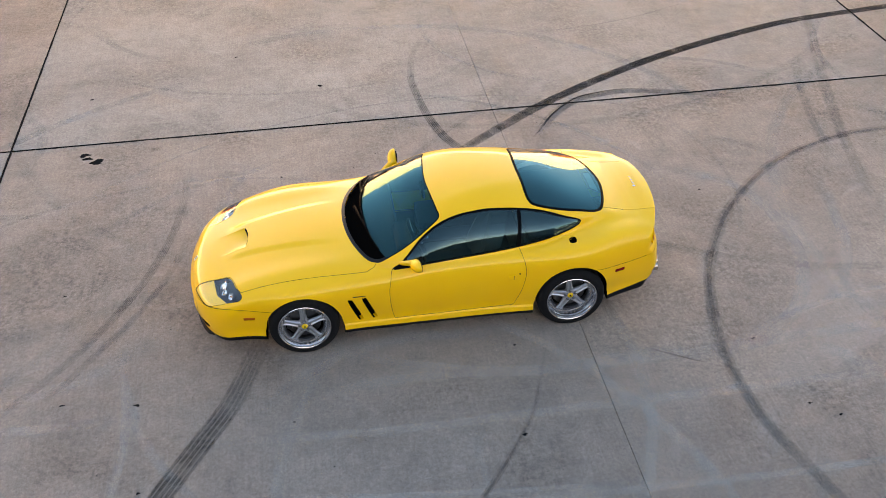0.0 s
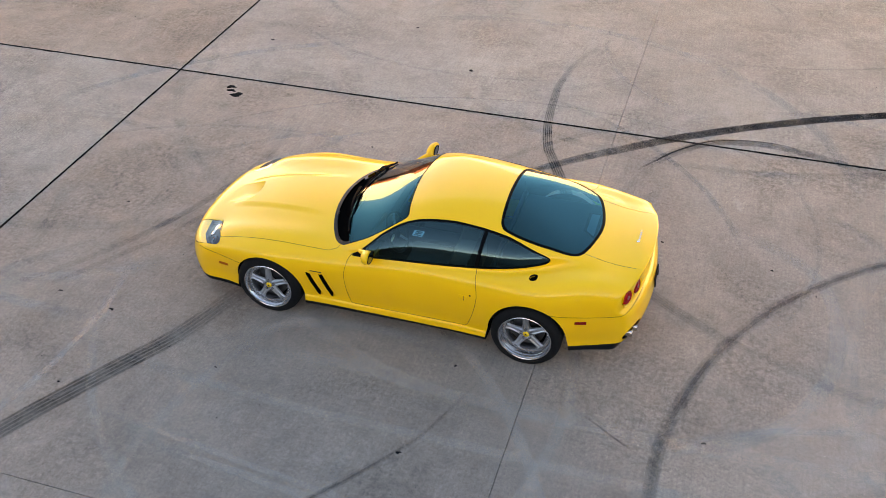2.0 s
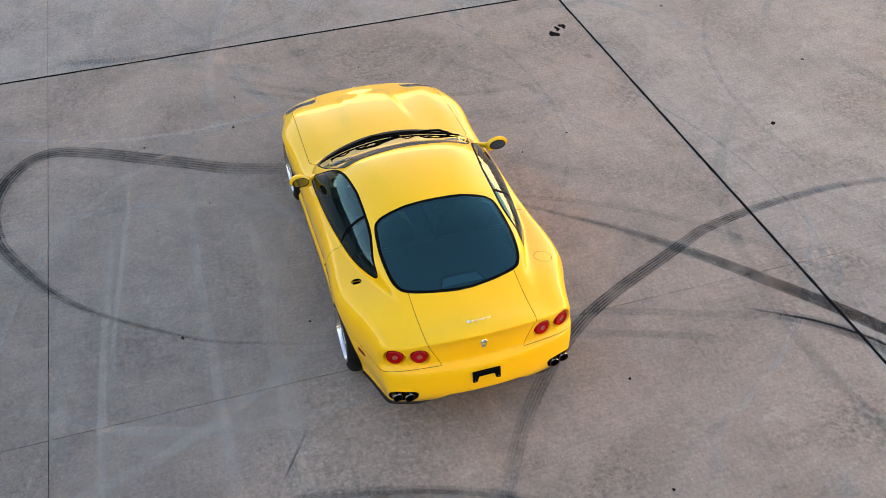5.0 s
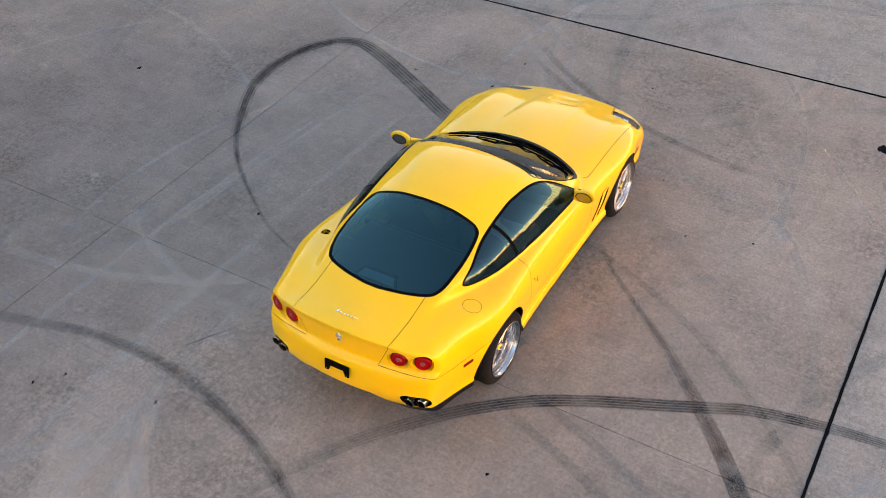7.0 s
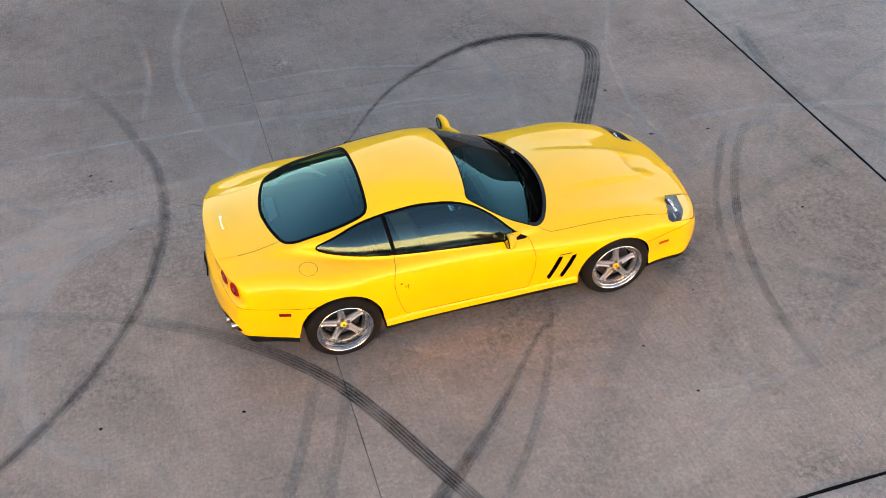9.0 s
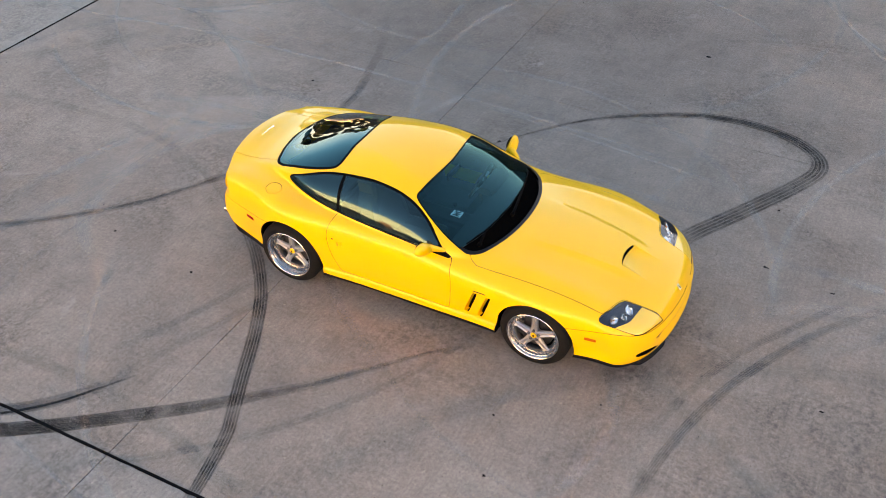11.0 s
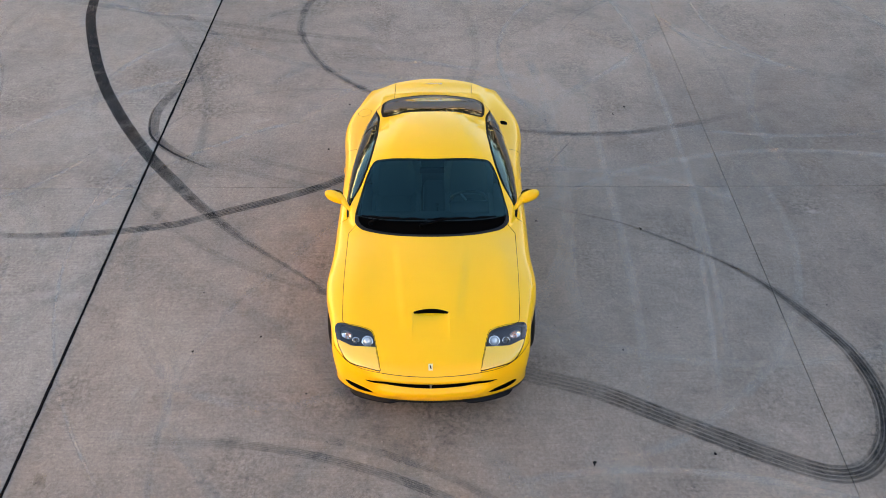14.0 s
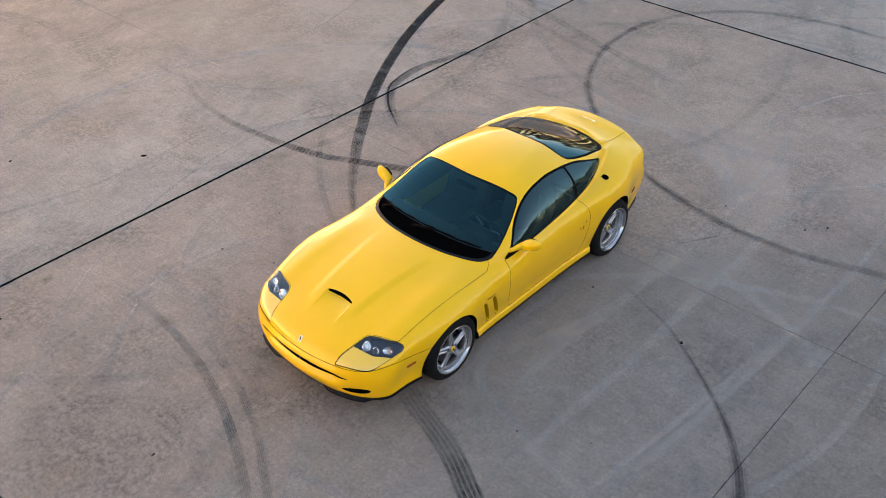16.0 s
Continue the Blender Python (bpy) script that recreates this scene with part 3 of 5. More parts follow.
# ---- round the yard, mirrored in glass and paint: two halls, low bushes and tall trees ----
def hall(name, label, x0, x1, y, deep, high, wall_mat, trim_mat, gate_mat, step_wide, face):
    """A long flat-roofed hall of upright wall panels; face: +1 or -1, the way its front looks along y."""
    hold = empty(name, label=label, category="building")
    hold.location = ((x0 + x1) / 2, y, 0)
    wide = x1 - x0
    part("core", box((wide - 0.4, deep - 0.4, high - 0.3), (0, -face * deep / 2, (high - 0.3) / 2)), trim_mat, hold)
    part("roof", box((wide + 0.5, deep + 0.5, 0.35), (0, -face * deep / 2, high + 0.1), 0.05), trim_mat, hold, "flat roof with a thin edge")
    count = max(1, round(wide / step_wide))
    pitch = wide / count
    panel = box((pitch - 0.06, 0.22, high - 0.1), (0, 0, high / 2), 0.03)
    shared = bpy.data.meshes.new("wall_panel")
    panel.to_mesh(shared)
    panel.free()
    shared.materials.append(wall_mat)
    for k in range(count):
        ob = new("wall_panel", shared)
        ob.parent = hold
        ob.location = (-wide / 2 + (k + 0.5) * pitch, 0, 0)
        if k % 3 == 1:
            gate = part("gate", box((3.2, 0.10, 3.0), (-wide / 2 + (k + 0.5) * pitch, face * 0.13, 1.5), 0.02), gate_mat, hold, "closed roller gate")
            part("gate_frame", box((3.5, 0.08, 0.16), (-wide / 2 + (k + 0.5) * pitch, face * 0.14, 3.08), 0.02), wall_mat, gate)
    return hold


hall("south_hall", "long cream panelled hall in low evening sun", -66, 47, -42.0, 14, 11.5, M_CREAM, M_CREAM, M_TERRA, 6.0, 1)
hall("east_hall", "cream panelled hall standing askew in low evening sun", 33, 89, -17.0, 14, 12.0, M_CREAM, M_CREAM, M_TERRA, 7.0, 1).rotation_euler = (0, 0, radians(60))
hall("north_hall", "long dark hall in shade on the yard's edge", -26, 52, 33.0, 16, 12.5, M_UMBER, M_UMBER, M_UMBER, 6.0, -1)
shed = empty("brick_shed", label="low terracotta brick shed before the cream hall", category="building")
shed.location = (17.5, -35.5, 0)
part("wall", box((11.0, 5.0, 5.2), (0, 0, 2.6), 0.03), M_TERRA, shed)
part("roof", box((11.5, 5.5, 0.25), (0, 0, 5.32), 0.05), M_TERRA, shed)
for k in range(7):
    part("pilaster", box((0.35, 0.16, 5.0), (-5.1 + 1.7 * k, 2.55, 2.5), 0.02), M_TERRA, shed)


def crown(bm, q, x, y, low, high, spread, clumps):
    """Adds the clumps of one ragged crown."""
    for _ in range(clumps):
        h = q.uniform(low, high)
        r = spread * (0.35 + 0.65 * math.sin(math.pi * min(1, max(0.1, (h - low) / (high - low + 0.01)))))
        a, d = q.uniform(0, 6.28), r * math.sqrt(q.random())
        s = q.uniform(0.35, 0.9) * spread / 2.6
        m = Matrix.Translation((x + d * math.cos(a), y + d * math.sin(a), h)) @ Matrix.Diagonal((s, s, s * q.uniform(0.5, 0.9), 1))
        bmesh.ops.create_icosphere(bm, subdivisions=1, radius=1, matrix=m)


q = random.Random(21)
bm = bmesh.new()
for k in range(54):
    # a thin belt, and a dense clump in the gap between the halls, added for a dull wall mirrored there
    a = 128 + 86 * (k + q.uniform(-0.4, 0.4)) / 36 if k < 36 else 6 + 28 * (k - 36 + q.uniform(-0.4, 0.4)) / 18
    d = q.uniform(56, 74)
    x, y, high = d * math.cos(radians(a)), d * math.sin(radians(a)), q.uniform(8, 15) if k < 36 else q.uniform(8, 11)
    bmesh.ops.create_cone(bm, segments=6, radius1=0.35, radius2=0.12, depth=high * 0.7, matrix=Matrix.Translation((x, y, high * 0.35)))
    crown(bm, q, x, y, high * 0.12, high, 3.2, 48 if k < 36 else 26)
for v in bm.verts:
    v.co += Vector((q.uniform(-0.15, 0.15), q.uniform(-0.15, 0.15), q.uniform(-0.15, 0.15)))
tagged(part("far_trees", bm, M_TREES), "dark ragged belt of far trees round the yard", "trees", kind="stuff")
bm = bmesh.new()
for k in range(90):
    x = -55 + k * 1.13 + q.uniform(-0.5, 0.5)
    crown(bm, q, x, -35 + q.uniform(-1.2, 1.2), 0.2, q.uniform(0.6, 1.7), 1.3, 10)
tagged(part("far_bushes", bm, M_TREES), "ragged row of dark bushes before the cream hall", "bushes", kind="stuff")


# ---- small stains and grit ----
def blot(at, size, seed, label):
    """A flat, ragged patch of old rubber or oil with a little body."""
    q = random.Random(seed)
    bm = bmesh.new()
    n = 22
    lobes = [(q.uniform(0, 6.28), q.uniform(0.15, 0.4)) for _ in range(3)]
    low, high = [], []
    for i in range(n):
        t = 6.2832 * i / n
        rad = size * (0.7 + sum(a * math.cos((k + 1) * t + ph) for k, (ph, a) in enumerate(lobes)) * 0.6 + q.uniform(-0.1, 0.1))
        low.append(bm.verts.new((at[0] + 1.5 * rad * math.cos(t), at[1] + rad * math.sin(t), 0.0005)))
        high.append(bm.verts.new((at[0] + 1.2 * rad * math.cos(t), at[1] + 0.8 * rad * math.sin(t), 0.004)))
    for i in range(n):
        bm.faces.new((low[i], low[(i + 1) % n], high[(i + 1) % n], high[i]))
    bm.faces.new(high)
    return tagged(part("stain", bm, M_SEALANT), label, "stain", "stains on the concrete", "structure")


for at, size, seed in (((3.80, -3.15), 0.06, 1), ((3.745, -3.07), 0.05, 2), ((3.66, -2.97), 0.08, 12), ((0.835, -4.50), 0.035, 3), ((1.08, 5.41), 0.032, 4), ((-2.916, 1.418), 0.016, 5), ((1.422, -2.232), 0.014, 6), ((2.69, 2.36), 0.016, 7), ((3.64, -0.34), 0.014, 8), ((2.79, 1.345), 0.022, 9), ((-3.335, -1.12), 0.016, 10), ((3.45, 1.24), 0.018, 11), ((-3.26, 2.485), 0.016, 13), ((1.99, -5.62), 0.022, 14), ((3.90, -4.65), 0.024, 15), ((-2.21, -1.29), 0.016, 16), ((1.42, 1.78), 0.012, 17), ((1.22, -1.62), 0.012, 18), ((-0.672, 1.128), 0.016, 19), ((-0.524, 2.25), 0.020, 20), ((-3.06, 2.31), 0.014, 21)):
    blot(at, size, seed, "small black blot of old rubber on the concrete")
q = random.Random(5)
bm = bmesh.new()
for _ in range(130):
    x, y, s = q.uniform(-9, 8), q.uniform(-8, 8), q.uniform(0.003, 0.008)
    m = pose(x, y, s * 0.3, q.uniform(0, 90), q.uniform(0, 90), q.uniform(0, 360)) @ Matrix.Diagonal((1.4, 1, 0.7, 1))
    bmesh.ops.create_icosphere(bm, subdivisions=1, radius=s, matrix=m)
tagged(part("grit", bm, M_EARTH), "scattered specks of dark grit on the concrete", "grit", kind="stuff")


# ---- the car's body as one smooth closed form: x ahead, y to its left, z up ----
def spline(*knots):
    """Natural cubic curve through (x, value) knots, straight on beyond its ends."""
    xs, ys = np.array(sorted(knots), float).T
    n, h = len(xs), np.diff(xs)
    a, b = np.eye(n), np.zeros(n)
    for i in range(1, n - 1):
        a[i, i - 1:i + 2] = h[i - 1], 2 * (h[i - 1] + h[i]), h[i]
        b[i] = 6 * ((ys[i + 1] - ys[i]) / h[i] - (ys[i] - ys[i - 1]) / h[i - 1])
    m = np.linalg.solve(a, b)

    def value(x):
        x = np.asarray(x, float)
        i = np.clip(np.searchsorted(xs, x) - 1, 0, n - 2)
        xc = np.clip(x, xs[0], xs[-1])
        d, e, w = xc - xs[i], xs[i + 1] - xc, h[i]
        v = (m[i] * e**3 + m[i + 1] * d**3) / (6 * w) + (ys[i] / w - m[i] * w / 6) * e + (ys[i + 1] / w - m[i + 1] * w / 6) * d
        s0 = (ys[1] - ys[0]) / h[0] - h[0] * m[1] / 6
        s1 = (ys[-1] - ys[-2]) / h[-1] + h[-1] * m[-2] / 6
        return v + np.where(x < xs[0], (x - xs[0]) * s0, 0) + np.where(x > xs[-1], (x - xs[-1]) * s1, 0)

    return value


def smax(a, b, k):
    """The greater of the two, with a rounding of about k where they meet."""
    h = np.maximum(k - np.abs(a - b), 0) / k
    return np.maximum(a, b) + h**3 * k / 6


def smin(a, b, k):
    return -smax(-a, -b, k)


def step(a, b, x):
    s = np.clip((x - a) / (b - a), 0, 1)
    return s * s * (3 - 2 * s)


DECK = spline((2.45, 0.42), (2.3, 0.532), (2.242, 0.567), (2.0, 0.655), (1.726, 0.735), (1.3, 0.815), (0.9, 0.855), (0.5, 0.87), (-0.3, 0.865), (-0.9, 0.88), (-1.4, 0.92), (-1.7, 0.947), (-1.95, 0.945), (-2.2, 0.928), (-2.4, 0.91))
DROP = spline((2.3, 0.10), (2.0, 0.12), (1.8, 0.105), (1.3, 0.10), (0.63, 0.14), (0.35, 0.10), (0.05, 0.05), (-0.3, 0.025), (-0.8, 0.03), (-1.3, 0.05), (-1.7, 0.08), (-2.1, 0.16))
PLAN = spline((2.3, 0.86), (1.95, 0.862), (1.73, 0.870), (1.5, 0.916), (1.25, 0.946), (0.95, 0.928), (0.45, 0.918), (-0.1, 0.915), (-0.6, 0.92), (-0.95, 0.942), (-1.25, 0.962), (-1.5, 0.929), (-1.72, 0.858), (-2.0, 0.79), (-2.3, 0.71))
TUCK = spline((0.1, 0.06), (0.2, 0.038), (0.28, 0.042), (0.42, 0.02), (0.55, 0.003), (0.65, 0.0), (0.75, 0.012), (0.85, 0.035), (1.0, 0.09))
NOSE = spline((0.1, 0.07), (0.2, 0.03), (0.3, 0.0), (0.4, -0.005), (0.48, 0.01), (0.56, 0.04), (0.7, 0.12))
CHIN = spline((0.15, 0.0), (0.22, -0.008), (0.27, -0.014), (0.315, -0.004), (0.345, 0.018), (0.375, 0.034), (0.405, 0.022), (0.43, -0.004), (0.47, -0.002), (0.6, 0.0))
TAIL = spline((0.15, 0.06), (0.25, 0.03), (0.35, -0.03), (0.48, -0.056), (0.57, -0.047), (0.63, -0.035), (0.66, -0.015), (0.685, 0.010), (0.71, 0.017), (0.8, 0.015), (0.87, 0.005), (0.93, -0.015), (1.0, -0.035))
ROOF = spline((1.0, 0.735), (0.72, 0.868), (0.35, 1.045), (0.0, 1.205), (-0.2, 1.255), (-0.45, 1.277), (-0.7, 1.27), (-0.9, 1.243), (-1.2, 1.158), (-1.585, 1.026), (-1.75, 0.966), (-2.0, 0.875))
CROWN = spline((0.8, 0.25), (0.4, 0.235), (0.0, 0.17), (-0.4, 0.13), (-0.9, 0.135), (-1.3, 0.15), (-1.8, 0.15))
SILL_LINE = spline((0.9, 0.74), (0.41, 0.797), (0.0, 0.838), (-0.5, 0.866), (-1.0, 0.898), (-1.4, 0.96), (-2.0, 1.02))
PANE_HIGH = spline((0.6, 0.10), (0.3, 0.10), (0.0, 0.26), (-0.25, 0.322), (-0.5, 0.314), (-0.8, 0.27), (-1.1, 0.175), (-1.4, 0.10), (-1.8, 0.08))
BELT = spline((0.9, 0.5), (0.53, 0.705), (0.4, 0.757), (0.0, 0.818), (-0.4, 0.822), (-0.79, 0.795), (-1.1, 0.765), (-1.355, 0.71), (-1.7, 0.61), (-2.1, 0.45))


def LIP(y):
    """Where the bonnet scoop's mouth stands."""
    return 1.707 + 1.25 * y**2


def body(x, y, z):
    """Below nought inside the car's shell, above it outside; near the skin about the distance in metres."""
    y = np.abs(y)
    # fenders, haunches and bonnet relief on the top surface
    ridge = 0.020 * np.exp(-((y - 0.66) / 0.13) ** 2) * step(0.55, 1.1, x) * (1 - step(1.75, 2.1, x))
    haunch = 0.010 * np.exp(-((y - 0.70) / 0.12) ** 2) * step(-0.85, -1.25, x) * (1 - step(-1.9, -2.2, x))
    bulge = 0.013 * (1 - step(0.21, 0.30, y - 0.10 * (1.7 - x))) * step(0.75, 1.3, x) * (1 - step(1.75, 1.95, x))
    intake = 0.040 * np.clip((2.03 - x) / 0.30, 0, 1) ** 1.5 * step(0.0, 0.005, x - LIP(y)) * np.clip(1 - (y / 0.158) ** 2, 0, 1) ** 0.6
    lip = (0.016 * step(-1.97, -2.14, x) - 0.010 * np.exp(-((x + 1.85) / 0.10) ** 2)) * (1 - step(0.42, 0.64, y))
    top = (z - (DECK(x) - DROP(x) * y**2 + ridge + haunch + bulge + lip - intake)) * 0.97
    sill = 0.018 * (1 - step(0.262, 0.280, z)) * step(-1.1, -1.0, x) * (1 - step(0.95, 1.05, x))
    side = y - (PLAN(x) - TUCK(z - 0.07 * step(-0.3, -1.2, x) * step(0.5, 0.7, z)) + sill)
    nose = (x - (2.285 - 0.22 * y**2 - 0.42 * y**6 - NOSE(z) - CHIN(z) * (1 - step(0.36, 0.56, y)))) * 0.95
    tail = (-2.195 + 0.20 * y**2 + 0.30 * y**8 + TAIL(z)) - x
    under = (0.185 - 0.02 * step(1.0, 1.6, x) + 0.03 * step(-1.4, -2.1, x) + 0.16 * step(-1.75, -2.15, x) * (1 - step(0.26, 0.54, y))) - z
    lower = smax(smax(top, side, 0.16), nose, 0.10)
    lower = smax(smax(lower, tail, 0.05 - 0.026 * (1 - step(0.40, 0.60, y)) * step(0.80, 0.88, z)), under, 0.03)
    roof = (z - (ROOF(x) - CROWN(x) * y**2)) * 0.93
    # side windows stand steeper at their feet than under the roof
    foot, tall = SILL_LINE(x), np.maximum(PANE_HIGH(x), 0.08)
    u = np.clip((z - foot) / tall, -0.5, 1.4)
    lean = tall * 0.81 * np.where(u > 0, 0.28 * u + 0.72 * u**3, 0.28 * u)
    lean = lean + 0.81 * (z - foot - u * tall)
    cheek = (y - (BELT(x) - 0.80 * (foot - 0.85) - lean)) * 0.78
    green = smax(smax(roof, cheek, 0.05), 0.76 - z, 0.04)
    green = np.maximum(green, -2.02 - x)
    return smin(lower, green, 0.03 + 0.10 * step(-1.15, -1.7, x))


def skin(ox, oy, oz, dx, dy, dz, near=0.0, far=2.6):
    """How far along rays from inside the skin lies."""
    lo, hi = np.full(np.shape(dx), near), np.full(np.shape(dx), far)
    for _ in range(40):
        mid = (lo + hi) / 2
        out = body(ox + mid * dx, oy + mid * dy, oz + mid * dz) > 0
        lo, hi = np.where(out, lo, mid), np.where(out, mid, hi)
    return (lo + hi) / 2


def normal_at(p):
    """Outward unit normals of the skin at rows of points."""
    e, g = 2e-3, []
    for d in np.eye(3):
        a, b = p + e * d, p - e * d
        g.append(body(a[:, 0], a[:, 1], a[:, 2]) - body(b[:, 0], b[:, 1], b[:, 2]))
    g = np.stack(g, 1)
    return g / np.linalg.norm(g, axis=1, keepdims=True)


def shell():
    """The skin as points and triangles: rings round a spine, and fans at its two ends."""
    zc, ahead, behind = 0.45, 1.80, -1.70
    ring = np.concatenate([np.linspace(-90, -52, 8)[:-1], np.linspace(-52, -8, 56)[:-1], np.linspace(-8, 188, 236)[:-1], np.linspace(188, 232, 56)[:-1], np.linspace(232, 270, 8)[:-1]])
    th = np.radians(ring)
    xs = np.unique(np.concatenate([np.linspace(behind, ahead, 200), np.linspace(1.695, 1.752, 24)]))
    rows = [(behind, f) for f in np.linspace(-90, 0, 150)[1:-1]] + [(x, 0.0) for x in xs] + [(ahead, f) for f in np.linspace(0, 90, 120)[1:-1]]
    ox = np.repeat([r[0] for r in rows], len(th))
    ph = np.radians(np.repeat([r[1] for r in rows], len(th)))
    t = np.tile(th, len(rows))
    d = np.stack([np.sin(ph), np.cos(ph) * np.cos(t), np.cos(ph) * np.sin(t)], 1)
    ends = np.array([[-1.0, 0, 0], [1.0, 0, 0]])
    ox, d = np.r_[ox, behind, ahead], np.r_[d, ends]
    far = skin(ox, 0, zc, d[:, 0], d[:, 1], d[:, 2])
    p = np.stack([ox, 0 * ox, 0 * ox + zc], 1) + far[:, None] * d
    n, m = len(rows), len(th)
    i, j = np.meshgrid(np.arange(n - 1), np.arange(m), indexing="ij")
    a, b = i * m + j, i * m + (j + 1) % m
    c, e = a + m, b + m
    tri = [np.stack([a, b, c], -1).reshape(-1, 3), np.stack([b, e, c], -1).reshape(-1, 3)]
    j = np.arange(m)
    tri += [np.stack([np.full(m, n * m), (j + 1) % m, j], 1), np.stack([(n - 1) * m + j, (n - 1) * m + (j + 1) % m, np.full(m, n * m + 1)], 1)]
    return p, np.concatenate(tri)


def cut(p, tri, sides, field):
    """Splits the triangles along the line where field is nought, and notes for each on which side it lies."""
    f = field(p)
    f = np.where(np.abs(f) < 2e-5, 2e-5, f)
    s = f > 0
    k = s[tri].sum(1)
    crossing = (k == 1) | (k == 2)
    keep, todo = tri[~crossing], tri[crossing]
    kept = np.c_[sides[~crossing], ~s[keep[:, 0]]]
    if not len(todo):
        return p, keep, kept
    # turn each so that its first corner is the lone one
    st = s[todo]
    lone = np.where(st.sum(1) == 1, st.argmax(1), (~st).argmax(1))
    todo = np.take_along_axis(todo, (lone[:, None] + np.arange(3)) % 3, 1)
    edges = np.concatenate([todo[:, [0, 1]], todo[:, [0, 2]]])
    uniq, back = np.unique(np.sort(edges, 1), axis=0, return_inverse=True)
    fa, fb = f[uniq[:, 0]], f[uniq[:, 1]]
    w = (fa / (fa - fb))[:, None]
    q = p[uniq[:, 0]] * (1 - w) + p[uniq[:, 1]] * w
    q = q - np.clip(body(q[:, 0], q[:, 1], q[:, 2]), -0.004, 0.004)[:, None] * normal_at(q) * 0.9
    back = back.reshape(-1) + len(p)
    n = len(todo)
    u, v = back[:n], back[n:]
    a, b, c = todo.T
    new_tri = np.concatenate([np.stack([a, u, v], 1), np.stack([u, b, c], 1), np.stack([u, c, v], 1)])
    lies, old = ~s[a], sides[crossing]
    new_sides = np.concatenate([np.c_[old, lies], np.c_[old, ~lies], np.c_[old, ~lies]])
    return np.r_[p, q], np.r_[keep, new_tri], np.r_[kept, new_sides]


def closed(points, per=8):
    return np.array([tuple(v)[:2] for v in smooth_line([(a, b, 0) for a, b in points], per, True)])


def mirrored(half):
    """A closed outline from its half, both ends of which lie on the car's middle line."""
    return list(half) + [(x, -y) for x, y in half[-2:0:-1]]


def inside(poly, u, v):
    """Signed distance to an outline, below nought inside it."""
    best, odd = np.full(len(u), 1e9), np.zeros(len(u), bool)
    box = 0.12
    near = (u > poly[:, 0].min() - box) & (u < poly[:, 0].max() + box) & (v > poly[:, 1].min() - box) & (v < poly[:, 1].max() + box)
    un, vn = u[near], v[near]
    bn, on = np.full(len(un), 1e9), np.zeros(len(un), bool)
    for (ax, ay), (bx, by) in zip(poly, np.roll(poly, -1, 0)):
        ex, ey = bx - ax, by - ay
        t = np.clip(((un - ax) * ex + (vn - ay) * ey) / (ex * ex + ey * ey + 1e-12), 0, 1)
        bn = np.minimum(bn, (un - ax - t * ex) ** 2 + (vn - ay - t * ey) ** 2)
        on ^= ((ay > vn) != (by > vn)) & (un < ax + (vn - ay) / (by - ay + 1e-12) * ex)
    best[near], odd[near] = np.sqrt(bn), on
    return np.where(odd, -best, np.minimum(best, 0.5))


def above(f, y0):
    """A side-view field that holds only where the skin is further out than y0."""
    return lambda p: np.maximum(f(p), y0 - np.abs(p[:, 1]))


# outlines, seen from above (x, y) or from the side (x, z)
SCREEN = closed(mirrored([(-0.005, 0), (-0.022, 0.25), (-0.048, 0.46), (-0.062, 0.535), (-0.035, 0.582), (0.10, 0.642), (0.30, 0.700), (0.46, 0.732), (0.545, 0.718), (0.64, 0.630), (0.735, 0.43), (0.788, 0.22), (0.805, 0)]))
GLASS_FRONT = spline((0, 0.618), (0.24, 0.601), (0.42, 0.569), (0.59, 0.516), (0.68, 0.476), (0.75, 0.436))
REAR = closed(mirrored([(-0.866, 0), (-0.874, 0.25), (-0.884, 0.42), (-0.905, 0.487), (-0.95, 0.522), (-1.08, 0.545), (-1.26, 0.556), (-1.44, 0.545), (-1.55, 0.518), (-1.628, 0.455), (-1.69, 0.29), (-1.728, 0.1), (-1.734, 0)]))
LIGHTS = closed([(0.405, 0.797), (0.30, 0.806), (0.07, 0.833), (-0.29, 0.857), (-0.56, 0.868), (-0.75, 0.876), (-0.97, 0.893), (-1.2, 0.919), (-1.33, 0.943), (-1.378, 0.974), (-1.35, 1.008), (-1.22, 1.050), (-1.0, 1.113), (-0.79, 1.153), (-0.6, 1.174), (-0.45, 1.181), (-0.27, 1.172), (-0.13, 1.145), (0.0, 1.095), (0.14, 1.008), (0.265, 0.908), (0.36, 0.832)])
DOOR = closed([(0.41, 0.80), (0.437, 0.74), (0.456, 0.63), (0.448, 0.46), (0.425, 0.31), (0.405, 0.285), (0.30, 0.283), (0.0, 0.283), (-0.4, 0.286), (-0.66, 0.291), (-0.695, 0.30), (-0.715, 0.33), (-0.765, 0.48), (-0.798, 0.64), (-0.799, 0.73), (-0.784, 0.81), (-0.755, 0.875), (-0.70, 0.95), (-0.3, 1.0), (0.1, 0.95), (0.28, 0.87)])
LAMP = closed([(2.213, 0.430), (2.165, 0.585), (2.095, 0.705), (1.99, 0.772), (1.87, 0.808), (1.80, 0.820), (1.776, 0.800), (1.792, 0.750), (1.828, 0.680), (1.865, 0.560), (1.905, 0.500), (1.99, 0.473), (2.10, 0.452), (2.19, 0.430)])
